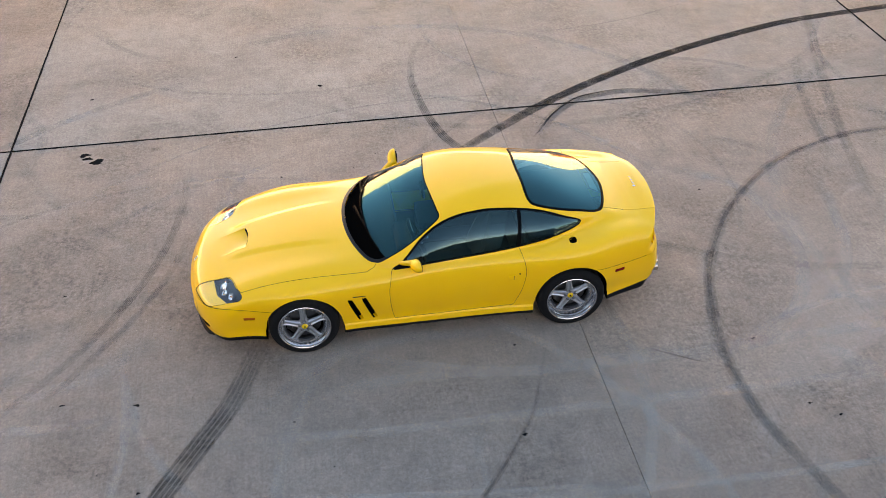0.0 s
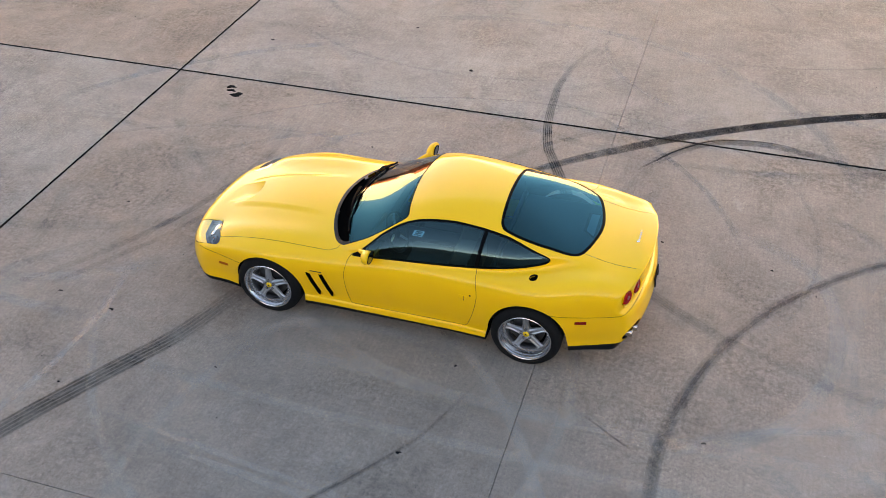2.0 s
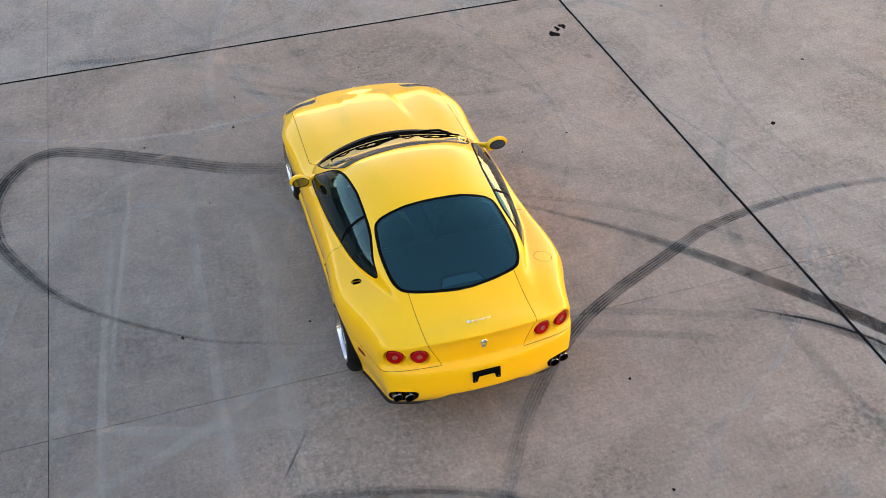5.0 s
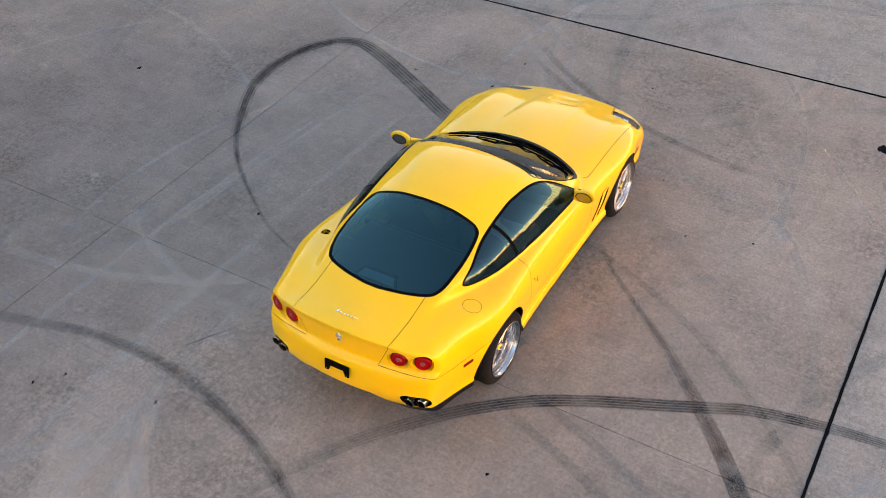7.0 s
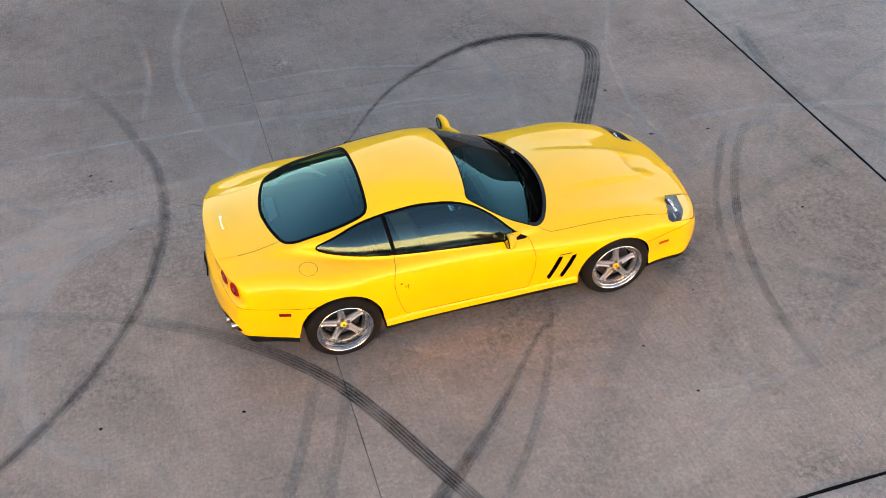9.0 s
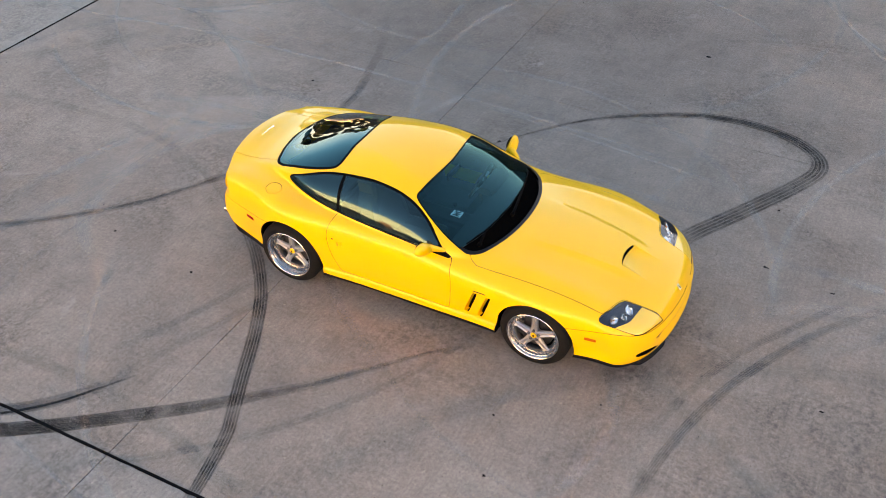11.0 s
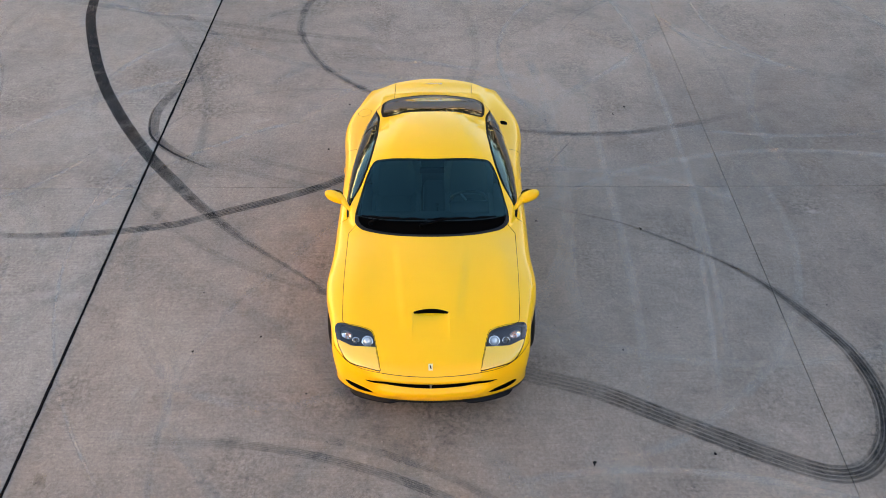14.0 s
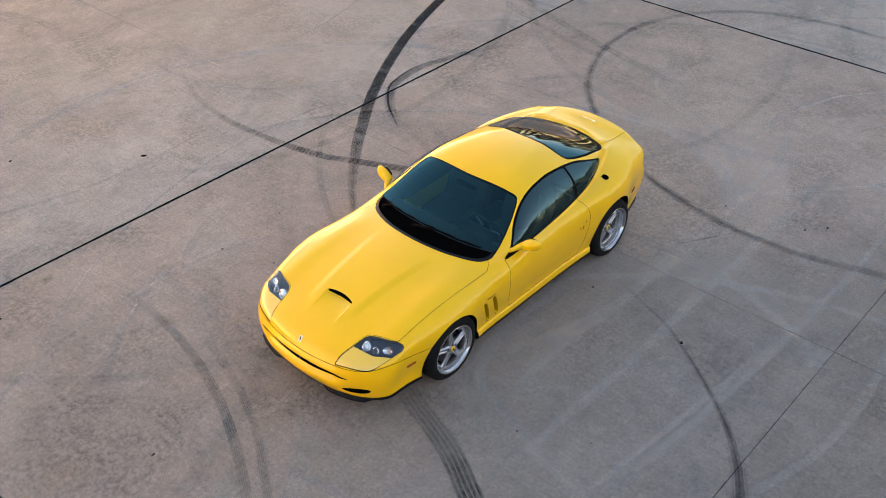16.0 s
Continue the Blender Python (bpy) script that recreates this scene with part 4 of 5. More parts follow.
BONNET = closed(mirrored([(2.6, 0), (2.5, 0.424), (2.215, 0.424), (2.10, 0.444), (1.99, 0.465), (1.895, 0.493), (1.855, 0.556), (1.818, 0.676), (1.790, 0.742), (1.74, 0.758), (1.51, 0.769), (1.21, 0.777), (0.9, 0.781), (0.70, 0.783), (0.645, 0.783), (0.632, 0.780), (0.620, 0.770), (0.55, 0.715), (0.45, 0.5), (0.45, 0)]), 6)
MOUTH = closed(mirrored([(0.395, 0), (0.398, 0.2), (0.405, 0.36), (0.410, 0.47), (0.409, 0.560), (0.396, 0.515), (0.378, 0.445), (0.367, 0.33), (0.360, 0.2), (0.356, 0)]))
FOG = closed([(0.490, 0.278), (0.55, 0.308), (0.63, 0.328), (0.70, 0.328), (0.728, 0.308), (0.70, 0.280), (0.62, 0.262), (0.53, 0.260)])
PIPES = closed([(0.532, 0.452), (0.56, 0.470), (0.62, 0.474), (0.70, 0.470), (0.733, 0.450), (0.742, 0.41), (0.735, 0.362), (0.69, 0.345), (0.60, 0.345), (0.555, 0.365), (0.53, 0.42)])
HOLE = closed([(-1.245, 0.734), (-1.285, 0.728), (-1.302, 0.748), (-1.297, 0.796), (-1.27, 0.808), (-1.238, 0.802), (-1.232, 0.77)])
GILLS = [closed([(0.838, 0.566), (0.814, 0.580), (0.793, 0.566), (0.706, 0.33), (0.711, 0.314), (0.742, 0.313), (0.755, 0.328)]), closed([(0.709, 0.571), (0.685, 0.585), (0.664, 0.571), (0.577, 0.335), (0.582, 0.319), (0.613, 0.318), (0.626, 0.333)])]
SEAM_FRONT = spline((1.45, 0.522), (1.55, 0.526), (1.75, 0.546), (1.86, 0.560), (1.97, 0.552), (2.08, 0.524), (2.15, 0.508), (2.22, 0.498), (2.275, 0.488), (2.4, 0.48))
SEAM_REAR = spline((-1.40, 0.645), (-1.5, 0.630), (-1.7, 0.613), (-1.9, 0.622), (-2.05, 0.645), (-2.12, 0.660), (-2.17, 0.674), (-2.3, 0.682))
LID_SIDE = spline((-1.45, 0.53), (-1.59, 0.520), (-1.71, 0.515), (-1.87, 0.490), (-2.04, 0.455), (-2.2, 0.42))


def f_screen(p): return np.maximum(inside(SCREEN, p[:, 0], p[:, 1]), 0.7 - p[:, 2])
def f_glass(p): return np.maximum(f_screen(p) + 0.011, p[:, 0] - GLASS_FRONT(np.abs(p[:, 1])))
def f_rim(p): return f_screen(p) + 0.032
def f_foot(p): return np.maximum(p[:, 0] - GLASS_FRONT(np.abs(p[:, 1])), 0.7 - p[:, 2])
def f_apron(p):
    y = np.abs(p[:, 1])
    return np.maximum(2.030 - 0.03 * (y - 0.5) / 0.2 - 0.75 * np.maximum(0, y - 0.66) ** 1.2 - p[:, 0], 0.44 - p[:, 2])
def f_rear(p): return np.maximum(inside(REAR, p[:, 0], p[:, 1]), 0.8 - p[:, 2])
def f_rear_glass(p): return f_rear(p) + 0.026
f_lights = above(lambda p: inside(LIGHTS, p[:, 0], p[:, 2]), 0.42)
def f_pane(p): return np.maximum(f_lights(p) + 0.011, p[:, 0] - 0.275)
def f_pillar(p): return np.abs(p[:, 0] + 0.752 + 0.14 * (p[:, 2] - 0.87)) - 0.017
f_door = above(lambda p: inside(DOOR, p[:, 0], p[:, 2]), 0.55)
def f_lamp(p): return np.maximum(inside(LAMP, p[:, 0], np.abs(p[:, 1])), 0.44 - p[:, 2])
def f_bonnet(p): return np.maximum(inside(BONNET, p[:, 0], p[:, 1]), 0.42 - p[:, 2])
def f_front(p): return np.maximum(p[:, 2] - SEAM_FRONT(p[:, 0]), 1.35 - p[:, 0])
def f_tail(p): return np.maximum(p[:, 2] - SEAM_REAR(p[:, 0]), p[:, 0] + 1.35)
def f_lid(p):
    wide = np.minimum(LID_SIDE(p[:, 0]), 0.435 - np.maximum(0, 0.905 - p[:, 2]) * 0.456)
    return np.maximum(np.maximum(np.abs(p[:, 1]) - wide, 0.5 - p[:, 2]), p[:, 0] + 1.52)
def f_arch(p):
    x, y, z = p[:, 0], np.abs(p[:, 1]), p[:, 2]
    low = 1 - step(0.16, 0.36, z)
    front = np.hypot((x - 1.245) / (0.345 + 0.04 * low), (z - 0.315) / 0.352) - 1
    back = np.hypot((x + 1.255) / (0.352 + 0.04 * low), (z - 0.315) / 0.392) - 1
    return np.maximum(np.minimum(front, back) * 0.35, 0.55 - y)
def f_mouth(p): return np.maximum(inside(MOUTH[:, ::-1], p[:, 1], p[:, 2]), 2.0 - p[:, 0])
def f_fog(p): return np.maximum(inside(FOG, np.abs(p[:, 1]), p[:, 2]), 1.9 - p[:, 0])
def f_pipes(p): return np.maximum(inside(PIPES, np.abs(p[:, 1]), p[:, 2]), p[:, 0] + 1.85)
def f_hole(p): return np.maximum(inside(HOLE, p[:, 0], p[:, 1]), 0.7 - p[:, 2])
f_gill = above(lambda p: np.minimum(*(inside(g, p[:, 0], p[:, 2]) for g in GILLS)), 0.7)
def f_fuel(p): return np.maximum(np.hypot(p[:, 0] + 1.472, p[:, 1] + 0.752) - 0.074, 0.7 - p[:, 2])
def f_tails(p):
    y = np.abs(p[:, 1])
    return np.maximum(np.minimum(np.hypot(y - 0.672, p[:, 2] - 0.778), np.hypot(y - 0.494, p[:, 2] - 0.780)) - 0.074, p[:, 0] + 1.8)
def f_intake(p): return np.maximum(np.maximum(np.abs(p[:, 0] - LIP(p[:, 1]) - 0.0025) - 0.0045, np.abs(p[:, 1]) - 0.150), 0.6 - p[:, 2])
LOW = spline((2.4, 0.205), (1.9, 0.218), (1.5, 0.212), (1.0, 0.222), (-0.9, 0.224), (-1.3, 0.238), (-1.64, 0.252), (-1.85, 0.270), (-2.08, 0.308), (-2.3, 0.33))
def f_middle(p): return np.abs(p[:, 1]) - 0.333
def f_low(p): return p[:, 2] - LOW(p[:, 0])


GAP = 0.0021
CUTS = [("arch", f_arch, 0), ("screen", f_screen, 0), ("glass", f_glass, 0), ("rim", f_rim, 0), ("foot", f_foot, 0), ("rear", f_rear, 0), ("rear_glass", f_rear_glass, 0), ("lights", f_lights, 0), ("pane", f_pane, 0), ("pillar", f_pillar, 0),
        ("lamp", f_lamp, 0), ("lamp_edge", f_lamp, 0.0032), ("apron", f_apron, 0), ("front_in", f_front, -GAP), ("front_out", f_front, GAP), ("tail_in", f_tail, -GAP), ("tail_out", f_tail, GAP), ("door_in", f_door, -GAP), ("door_out", f_door, GAP),
        ("bonnet_in", f_bonnet, -GAP), ("bonnet_out", f_bonnet, GAP), ("lid_in", f_lid, -GAP), ("lid_out", f_lid, GAP), ("flap_in", f_fuel, -0.0016), ("flap_out", f_fuel, 0.0016),
        ("mouth", f_mouth, 0), ("fog", f_fog, 0), ("pipes", f_pipes, 0), ("low", f_low, 0), ("hole", f_hole, 0), ("gill", f_gill, 0), ("tails", f_tails, 0), ("intake", f_intake, 0), ("middle", f_middle, 0)]
points, tris = shell()
sides = np.zeros((len(tris), 0), bool)
for name, f, o in CUTS:
    points, tris, sides = cut(points, tris, sides, lambda q, f=f, o=o: f(q) - o)
within = {c[0]: sides[:, k] for k, c in enumerate(CUTS)}
normals = normal_at(points)
mid = points[tris].mean(1)
area = np.linalg.norm(np.cross(points[tris[:, 1]] - points[tris[:, 0]], points[tris[:, 2]] - points[tris[:, 0]]), axis=1)
left = mid[:, 1] > 0

# which panel each triangle belongs to, first come first served
panel = np.full(len(tris), "shell", dtype="<U16")
free = area > 1e-12
panel[~free] = "nought"


def claim(name, where):
    global free
    where = where & free
    panel[where], free = name, free & ~where


both = lambda name, where: (claim(name + "_l", where & left), claim(name + "_r", where & ~left))
claim("arch", within["arch"])
claim("windscreen", within["glass"])
claim("cowl_rim", within["screen"] & ~within["rim"] & ~within["foot"])
claim("cowl", within["screen"] & ~within["foot"])
claim("screen_seal", within["screen"])
claim("rear_window", within["rear_glass"])
claim("rear_seal", within["rear"])
both("door_window", within["pane"] & ~within["pillar"] & (mid[:, 0] > -0.78))
both("quarter", within["pane"] & ~within["pillar"])
both("window_seal", within["lights"])
claim("mouth", within["mouth"])
both("fog", within["fog"])
both("pipes", within["pipes"])
claim("hole", within["hole"])
both("gill_a", within["gill"] & (mid[:, 0] - 0.36 * mid[:, 2] > 0.555))
both("gill_b", within["gill"])
claim("tails", within["tails"])
claim("intake", within["intake"])
both("lamp", within["lamp"])
both("lamp_gap", within["lamp_edge"])
claim("skirt_front", within["low"] & (mid[:, 0] > 0))
claim("skirt_rear", within["low"])
claim("front_bumper", within["front_in"])
claim("gap_front", within["front_out"])
claim("rear_bumper", within["tail_in"])
claim("gap_tail_l", within["tail_out"] & ~within["middle"] & left)
claim("gap_tail_r", within["tail_out"] & ~within["middle"])
claim("lid", within["tail_out"])
both("door", within["door_in"])
both("gap_door", within["door_out"])
claim("bonnet", within["bonnet_in"])
claim("gap_bonnet", within["bonnet_out"])
claim("lid", within["lid_in"])
both("gap_lid", within["lid_out"])
claim("flap", within["flap_in"])
claim("gap_flap", within["flap_out"])


def panel_mesh(name, keys, mat, parent, label="", sink=0.0, flat=0.0, fair=0):
    """One panel of the skin as a mesh of its own, keeping the whole skin's shading."""
    sel = tris[np.isin(panel, keys if isinstance(keys, (list, tuple)) else [keys])]
    used, inv = np.unique(sel, return_inverse=True)
    v, nv = points[used] - sink * normals[used], normals[used]
    if fair:
        # a pane is fairer than the panels round it: its normals follow one smooth polynomial
        x, y = (v[:, 0] - v[:, 0].mean()) / 0.4, v[:, 1] / 0.6
        terms = np.stack([x**i * y**j for i in range(fair + 1) for j in range(fair + 1 - i)], 1)
        keep = np.ones(len(v), bool)
        for _ in range(4):
            smooth = terms @ np.linalg.lstsq(terms[keep], nv[keep], rcond=None)[0]
            keep = np.linalg.norm(smooth - nv, axis=1) < 0.08
        nv = smooth / np.linalg.norm(smooth, axis=1)[:, None]
    if flat:
        # a pane bends less towards the sill than the panels round it
        nv = nv.copy()
        nv[:, 2] = np.where(nv[:, 2] < flat, flat + 0.4 * (nv[:, 2] - flat), nv[:, 2])
        nv /= np.linalg.norm(nv, axis=1)[:, None]
    me = bpy.data.meshes.new(name)
    me.from_pydata(v.tolist(), [], inv.reshape(-1, 3).tolist())
    me.polygons.foreach_set("use_smooth", [True] * len(me.polygons))
    me.normals_split_custom_set_from_vertices(nv.tolist())
    me.materials.append(mat)
    ob = new(name, me)
    ob.parent = parent
    return tagged(ob, label)


def rim_of(key):
    """The open edges of one panel of the skin."""
    sel = tris[panel == key]
    edges = np.concatenate([sel[:, [0, 1]], sel[:, [1, 2]], sel[:, [2, 0]]])
    _, first, count = np.unique(np.sort(edges, 1), axis=0, return_index=True, return_counts=True)
    return edges[first[count == 1]]


def slot_walls(key, owner, deep, along, shift, word, ramp=0.0):
    """Side walls of a sunken slot: painted behind, black in front."""
    rim = rim_of(key)
    slant = along(points)
    behind = slant[rim].mean(1) < slant[rim].mean() + shift
    for name, mask, mat, text in ((word + "_rear_wall", behind, M_PAINT, "yellow rear wall of the " + word), (word + "_front_wall", ~behind, M_DARK, "")):
        bm = bmesh.new()
        corner = {}
        for k in np.unique(rim[mask]):
            corner[k] = (bm.verts.new(points[k]), bm.verts.new(points[k] - deep * normals[k] + (ramp if mat is M_PAINT else 0.0) * np.array((1.0, 0.0, 0.0))))
        for a, b in rim[mask]:
            bm.faces.new((corner[a][0], corner[a][1], corner[b][1], corner[b][0]))
        part(name, bm, mat, owner, text)


# ---- the car ----
car = empty("car", label="low yellow two-door coupe with silver five-spoke wheels on concrete", category="car")
body_shell = panel_mesh("body_shell", "shell", M_PAINT, car)
bonnet = panel_mesh("bonnet", "bonnet", M_PAINT, car)
panel_mesh("air_intake", "intake", M_DARK, bonnet, "black slot of the bonnet scoop")
boot_lid = panel_mesh("boot_lid", "lid", M_PAINT, car)
front_bumper = panel_mesh("front_bumper", "front_bumper", M_PAINT, car)
rear_bumper = panel_mesh("rear_bumper", "rear_bumper", M_PAINT, car)
fuel_flap = panel_mesh("fuel_flap", "flap", M_PAINT, car, "round yellow fuel filler flap")
windscreen = panel_mesh("windscreen", "windscreen", M_SCREEN, car, "dark tinted windscreen", fair=3)
panel_mesh("windscreen_seal", "screen_seal", M_TRIM, windscreen, "black rubber edging")
cowl = panel_mesh("cowl", "cowl", M_DARK, car, "black gutter under the wipers", 0.026)
panel_mesh("cowl_rim", "cowl_rim", M_COWL, cowl, "dark grey plastic rim")
rear_window = panel_mesh("rear_window", "rear_window", M_GLASS, car, "dark tinted rear window", fair=3)
panel_mesh("rear_window_seal", "rear_seal", M_TRIM, rear_window, "black edging")
doors = {}
for s in "lr":
    doors[s] = panel_mesh("door", "door_" + s, M_PAINT, car)
    panel_mesh("door_window", "door_window_" + s, M_SIDE, doors[s], "tinted side window", flat=0.42)
    panel_mesh("window_seal", "window_seal_" + s, M_TRIM, doors[s], "black rubber window surround")
    panel_mesh("quarter_window", "quarter_" + s, M_SIDE, car, "tinted pointed quarter window", flat=0.42)
grille = panel_mesh("grille", "mouth", M_DARK, front_bumper, "dark slim air intake", 0.010)
for s in "lr":
    panel_mesh("brake_duct", "fog_" + s, M_DARK, front_bumper, "black air slot", 0.006)
    for key in ("gill_a_" + s, "gill_b_" + s):
        vent = panel_mesh("wing_vent", key, M_DARK, car, "black slanted vent slot behind the front wheel", 0.050)
        slot_walls(key, vent, 0.050, lambda q: q[..., 0] - 0.36 * q[..., 2], 0.004, "vent", 0.020)
    panel_mesh("exhaust_recess", "pipes_" + s, M_DARK, rear_bumper, "dark cut-out for the exhaust", 0.10)
    panel_mesh("headlight_seal", "lamp_gap_" + s, M_TRIM, car, "black headlight seal", 0.002)
scoop = panel_mesh("quarter_scoop", "hole", M_DARK, car, "small black air scoop", 0.030)
slot_walls("hole", scoop, 0.030, lambda q: -q[..., 0], -0.004, "scoop")
for end in ("front", "rear"):
    panel_mesh("lower_skirt", "skirt_" + end, M_SPLIT, car, "black lower edge of the bodywork")
for key, owner in (("gap_front", front_bumper), ("gap_tail_l", rear_bumper), ("gap_tail_r", rear_bumper), ("gap_door_l", doors["l"]), ("gap_door_r", doors["r"]), ("gap_bonnet", bonnet), ("gap_lid_l", boot_lid), ("gap_lid_r", boot_lid), ("gap_flap", fuel_flap)):
    # one object for each unbroken run
    rows = np.flatnonzero(panel == key)
    mark = np.arange(len(points))
    while True:
        low = mark[tris[rows]].min(1)
        before = mark.copy()
        np.minimum.at(mark, tris[rows].ravel(), np.repeat(low, 3))
        mark = mark[mark]
        if (mark == before).all():
            break
    run = mark[tris[rows, 0]]
    kinds, count = np.unique(run, return_counts=True)
    for k, c in zip(kinds, count):
        own = rows[run == k] if c >= 8 else rows[:0]
        if len(own):
            panel[own] = "run"
            panel_mesh("shut_line", "run", M_GAP, owner, "dark shut line", 0.005)
            panel[own] = key


def on_skin(x, y, lift=0.0):
    """A place on the upper skin over (x, y), its normal, and the pose that lies flat there."""
    far = skin(x, y, 0.5, np.array([0.0]), np.array([0.0]), np.array([1.0]), 0.0, 1.2)[0]
    p = np.array([[x, y, 0.5 + far]])
    n = Vector(normal_at(p)[0])
    return Vector(p[0]) + n * lift, n


def side_skin(x, z, sign, lift=0.0):
    far = skin(x, 0.3 * sign, z, np.array([0.0]), np.array([1.0 * sign]), np.array([0.0]), 0.0, 1.2)[0]
    p = np.array([[x, sign * (0.3 + far), z]])
    n = Vector(normal_at(p)[0])
    return Vector(p[0]) + n * lift, n


def end_skin(y, z, sign, lift=0.0):
    far = skin(1.2 * sign, y, z, np.array([1.0 * sign]), np.array([0.0]), np.array([0.0]), 0.0, 1.6)[0]
    p = np.array([[sign * (1.2 + far), y, z]])
    n = Vector(normal_at(p)[0])
    return Vector(p[0]) + n * lift, n


def facing(place, normal, up=Vector((0, 0, 1))):
    """A pose at place whose z axis is normal and whose y axis is as near up as can be."""
    z = normal.normalized()
    x = up.cross(z).normalized()
    y = z.cross(x)
    return Matrix((x, y, z)).transposed().to_4x4().copy() if place is None else Matrix.Translation(place) @ Matrix((x, y, z)).transposed().to_4x4()


# ---- wheels ----
def wheel_meshes(width, dish):
    """Meshes of one wheel about its axle at the origin, outer face towards +y; y = 0 at the tyre's outer wall."""
    w, out = width, {}
    tyre = [(0.232, -0.010), (0.245, -0.004), (0.268, 0.0), (0.290, -0.004), (0.308, -0.016), (0.317, -0.030)]
    for k in range(4):
        g = -0.055 - k * (w - 0.11) / 3.0
        tyre += [(0.3215, g + 0.014), (0.3225, g + 0.004), (0.3145, g + 0.003), (0.3145, g - 0.003), (0.3225, g - 0.004)]
    tyre += [(0.317, -w + 0.030), (0.300, -w + 0.008), (0.268, -w), (0.235, -w + 0.012)]
    out["tyre"] = (lathe(tyre, 72), M_RUBBER)
    lip = [(0.232, -0.020), (0.243, -0.006), (0.2425, 0.004), (0.238, 0.007), (0.232, 0.003), (0.228, -0.010), (0.222, -0.018), (0.2212, -dish * 0.42), (0.2185, -dish * 0.46), (0.2183, -dish * 0.52), (0.2172, -dish * 0.55), (0.2160, -dish * 0.78), (0.213, -dish), (0.205, -dish - 0.002), (0.200, -dish - 0.004)]
    out["rim_lip"] = (lathe(lip, 72), M_LIP)
    barrel = [(0.200, -dish - 0.004), (0.178, -dish - 0.008), (0.172, -dish - 0.03), (0.205, -w * 0.6), (0.215, -w + 0.01)]
    out["rim_barrel"] = (lathe(barrel, 64), M_BARREL)
    bm = bmesh.new()
    for k in range(5):
        secs = []
        for r, half, y, h in ((0.030, 0.037, -0.010, 0.035), (0.056, 0.035, -0.009, 0.032), (0.095, 0.0305, -0.013, 0.028), (0.135, 0.028, -0.017, 0.024), (0.165, 0.029, -0.019, 0.020), (0.181, 0.036, -0.019, 0.014), (0.190, 0.048, -0.021, 0.008)):
            base = y - dish + 0.022
            secs.append([Vector((a * half, base + b, r)) for a, b in ((-1, -h), (-1, -0.010), (-0.72, 0.001), (-0.40, 0.003), (-0.12, -0.004), (0.12, -0.004), (0.40, 0.003), (0.72, 0.001), (1, -0.010), (1, -h))])
        sp = loft(secs)
        bmesh.ops.rotate(sp, verts=sp.verts, cent=(0, 0, 0), matrix=Matrix.Rotation(radians(72 * k), 3, "Y"))
        me = bpy.data.meshes.new("spoke")
        sp.to_mesh(me)
        sp.free()
        out.setdefault("spokes", []).append(me)
    hub = [(0.0, 0.004), (0.040, 0.002), (0.056, -0.004), (0.060, -0.012), (0.060, -0.05)]
    out["hub"] = (lathe([(r, y - dish + 0.012) for r, y in hub], 40), M_ALLOY)
    out["hub_cap"] = (lathe([(r, y - dish + 0.020) for r, y in ((0.0, 0.006), (0.016, 0.0055), (0.025, 0.003), (0.029, -0.002), (0.029, -0.012))], 32), M_HUB)
    out["disc"] = (lathe([(0.06, -dish - 0.045), (0.155, -dish - 0.045), (0.156, -dish - 0.070), (0.06, -dish - 0.070)], 56), M_DISC)
    out["hub_well"] = (lathe([(0.0, -dish - 0.085), (0.195, -dish - 0.085)], 40), M_DARK)
    cal = box((0.05, 0.08, 0.15), (0.135, -dish - 0.058, 0.03), 0.012)
    out["caliper"] = (cal, M_CALIPER)
    for name in list(out):
        if name == "spokes":
            for me in out[name]:
                me.materials.append(M_ALLOY)
        else:
            bm, mat = out[name]
            me = bpy.data.meshes.new(name)
            bm.to_mesh(me)
            bm.free()
            me.materials.append(mat)
            out[name] = me
    nut = lathe([(0.0, 0.012), (0.008, 0.0115), (0.0125, 0.007), (0.0145, -0.008)], 12)
    rivet = lathe([(0.0, 0.010), (0.0050, 0.0095), (0.0080, 0.005), (0.0085, -0.004)], 8)
    for name, bm in (("wheel_nut", nut), ("rivet", rivet)):
        me = bpy.data.meshes.new(name)
        bm.to_mesh(me)
        bm.free()
        me.materials.append(M_BOLT if name == "rivet" else M_NUT)
        out[name] = me
    for me in [m for v in out.values() for m in (v if isinstance(v, list) else [v])]:
        me.polygons.foreach_set("use_smooth", [True] * len(me.polygons))
        me.set_sharp_from_angle(angle=radians(35))
    return out


def horse_bars(parent, at, mat, scale):
    """The maker's mark as a plain upright lozenge."""
    bm = bmesh.new()
    secs = [[(0.30 * scale * w * math.cos(t), 0.5 * scale * h, 0.12 * scale * w * math.sin(t)) for t in np.linspace(0, 6.2832, 8, endpoint=False)] for w, h in ((0.2, -1.0), (0.7, -0.5), (0.45, -0.1), (1.0, 0.35), (0.7, 0.75), (0.25, 1.0))]
    ob = part("emblem", loft(secs), mat, parent)
    ob.matrix_basis = at
    return ob


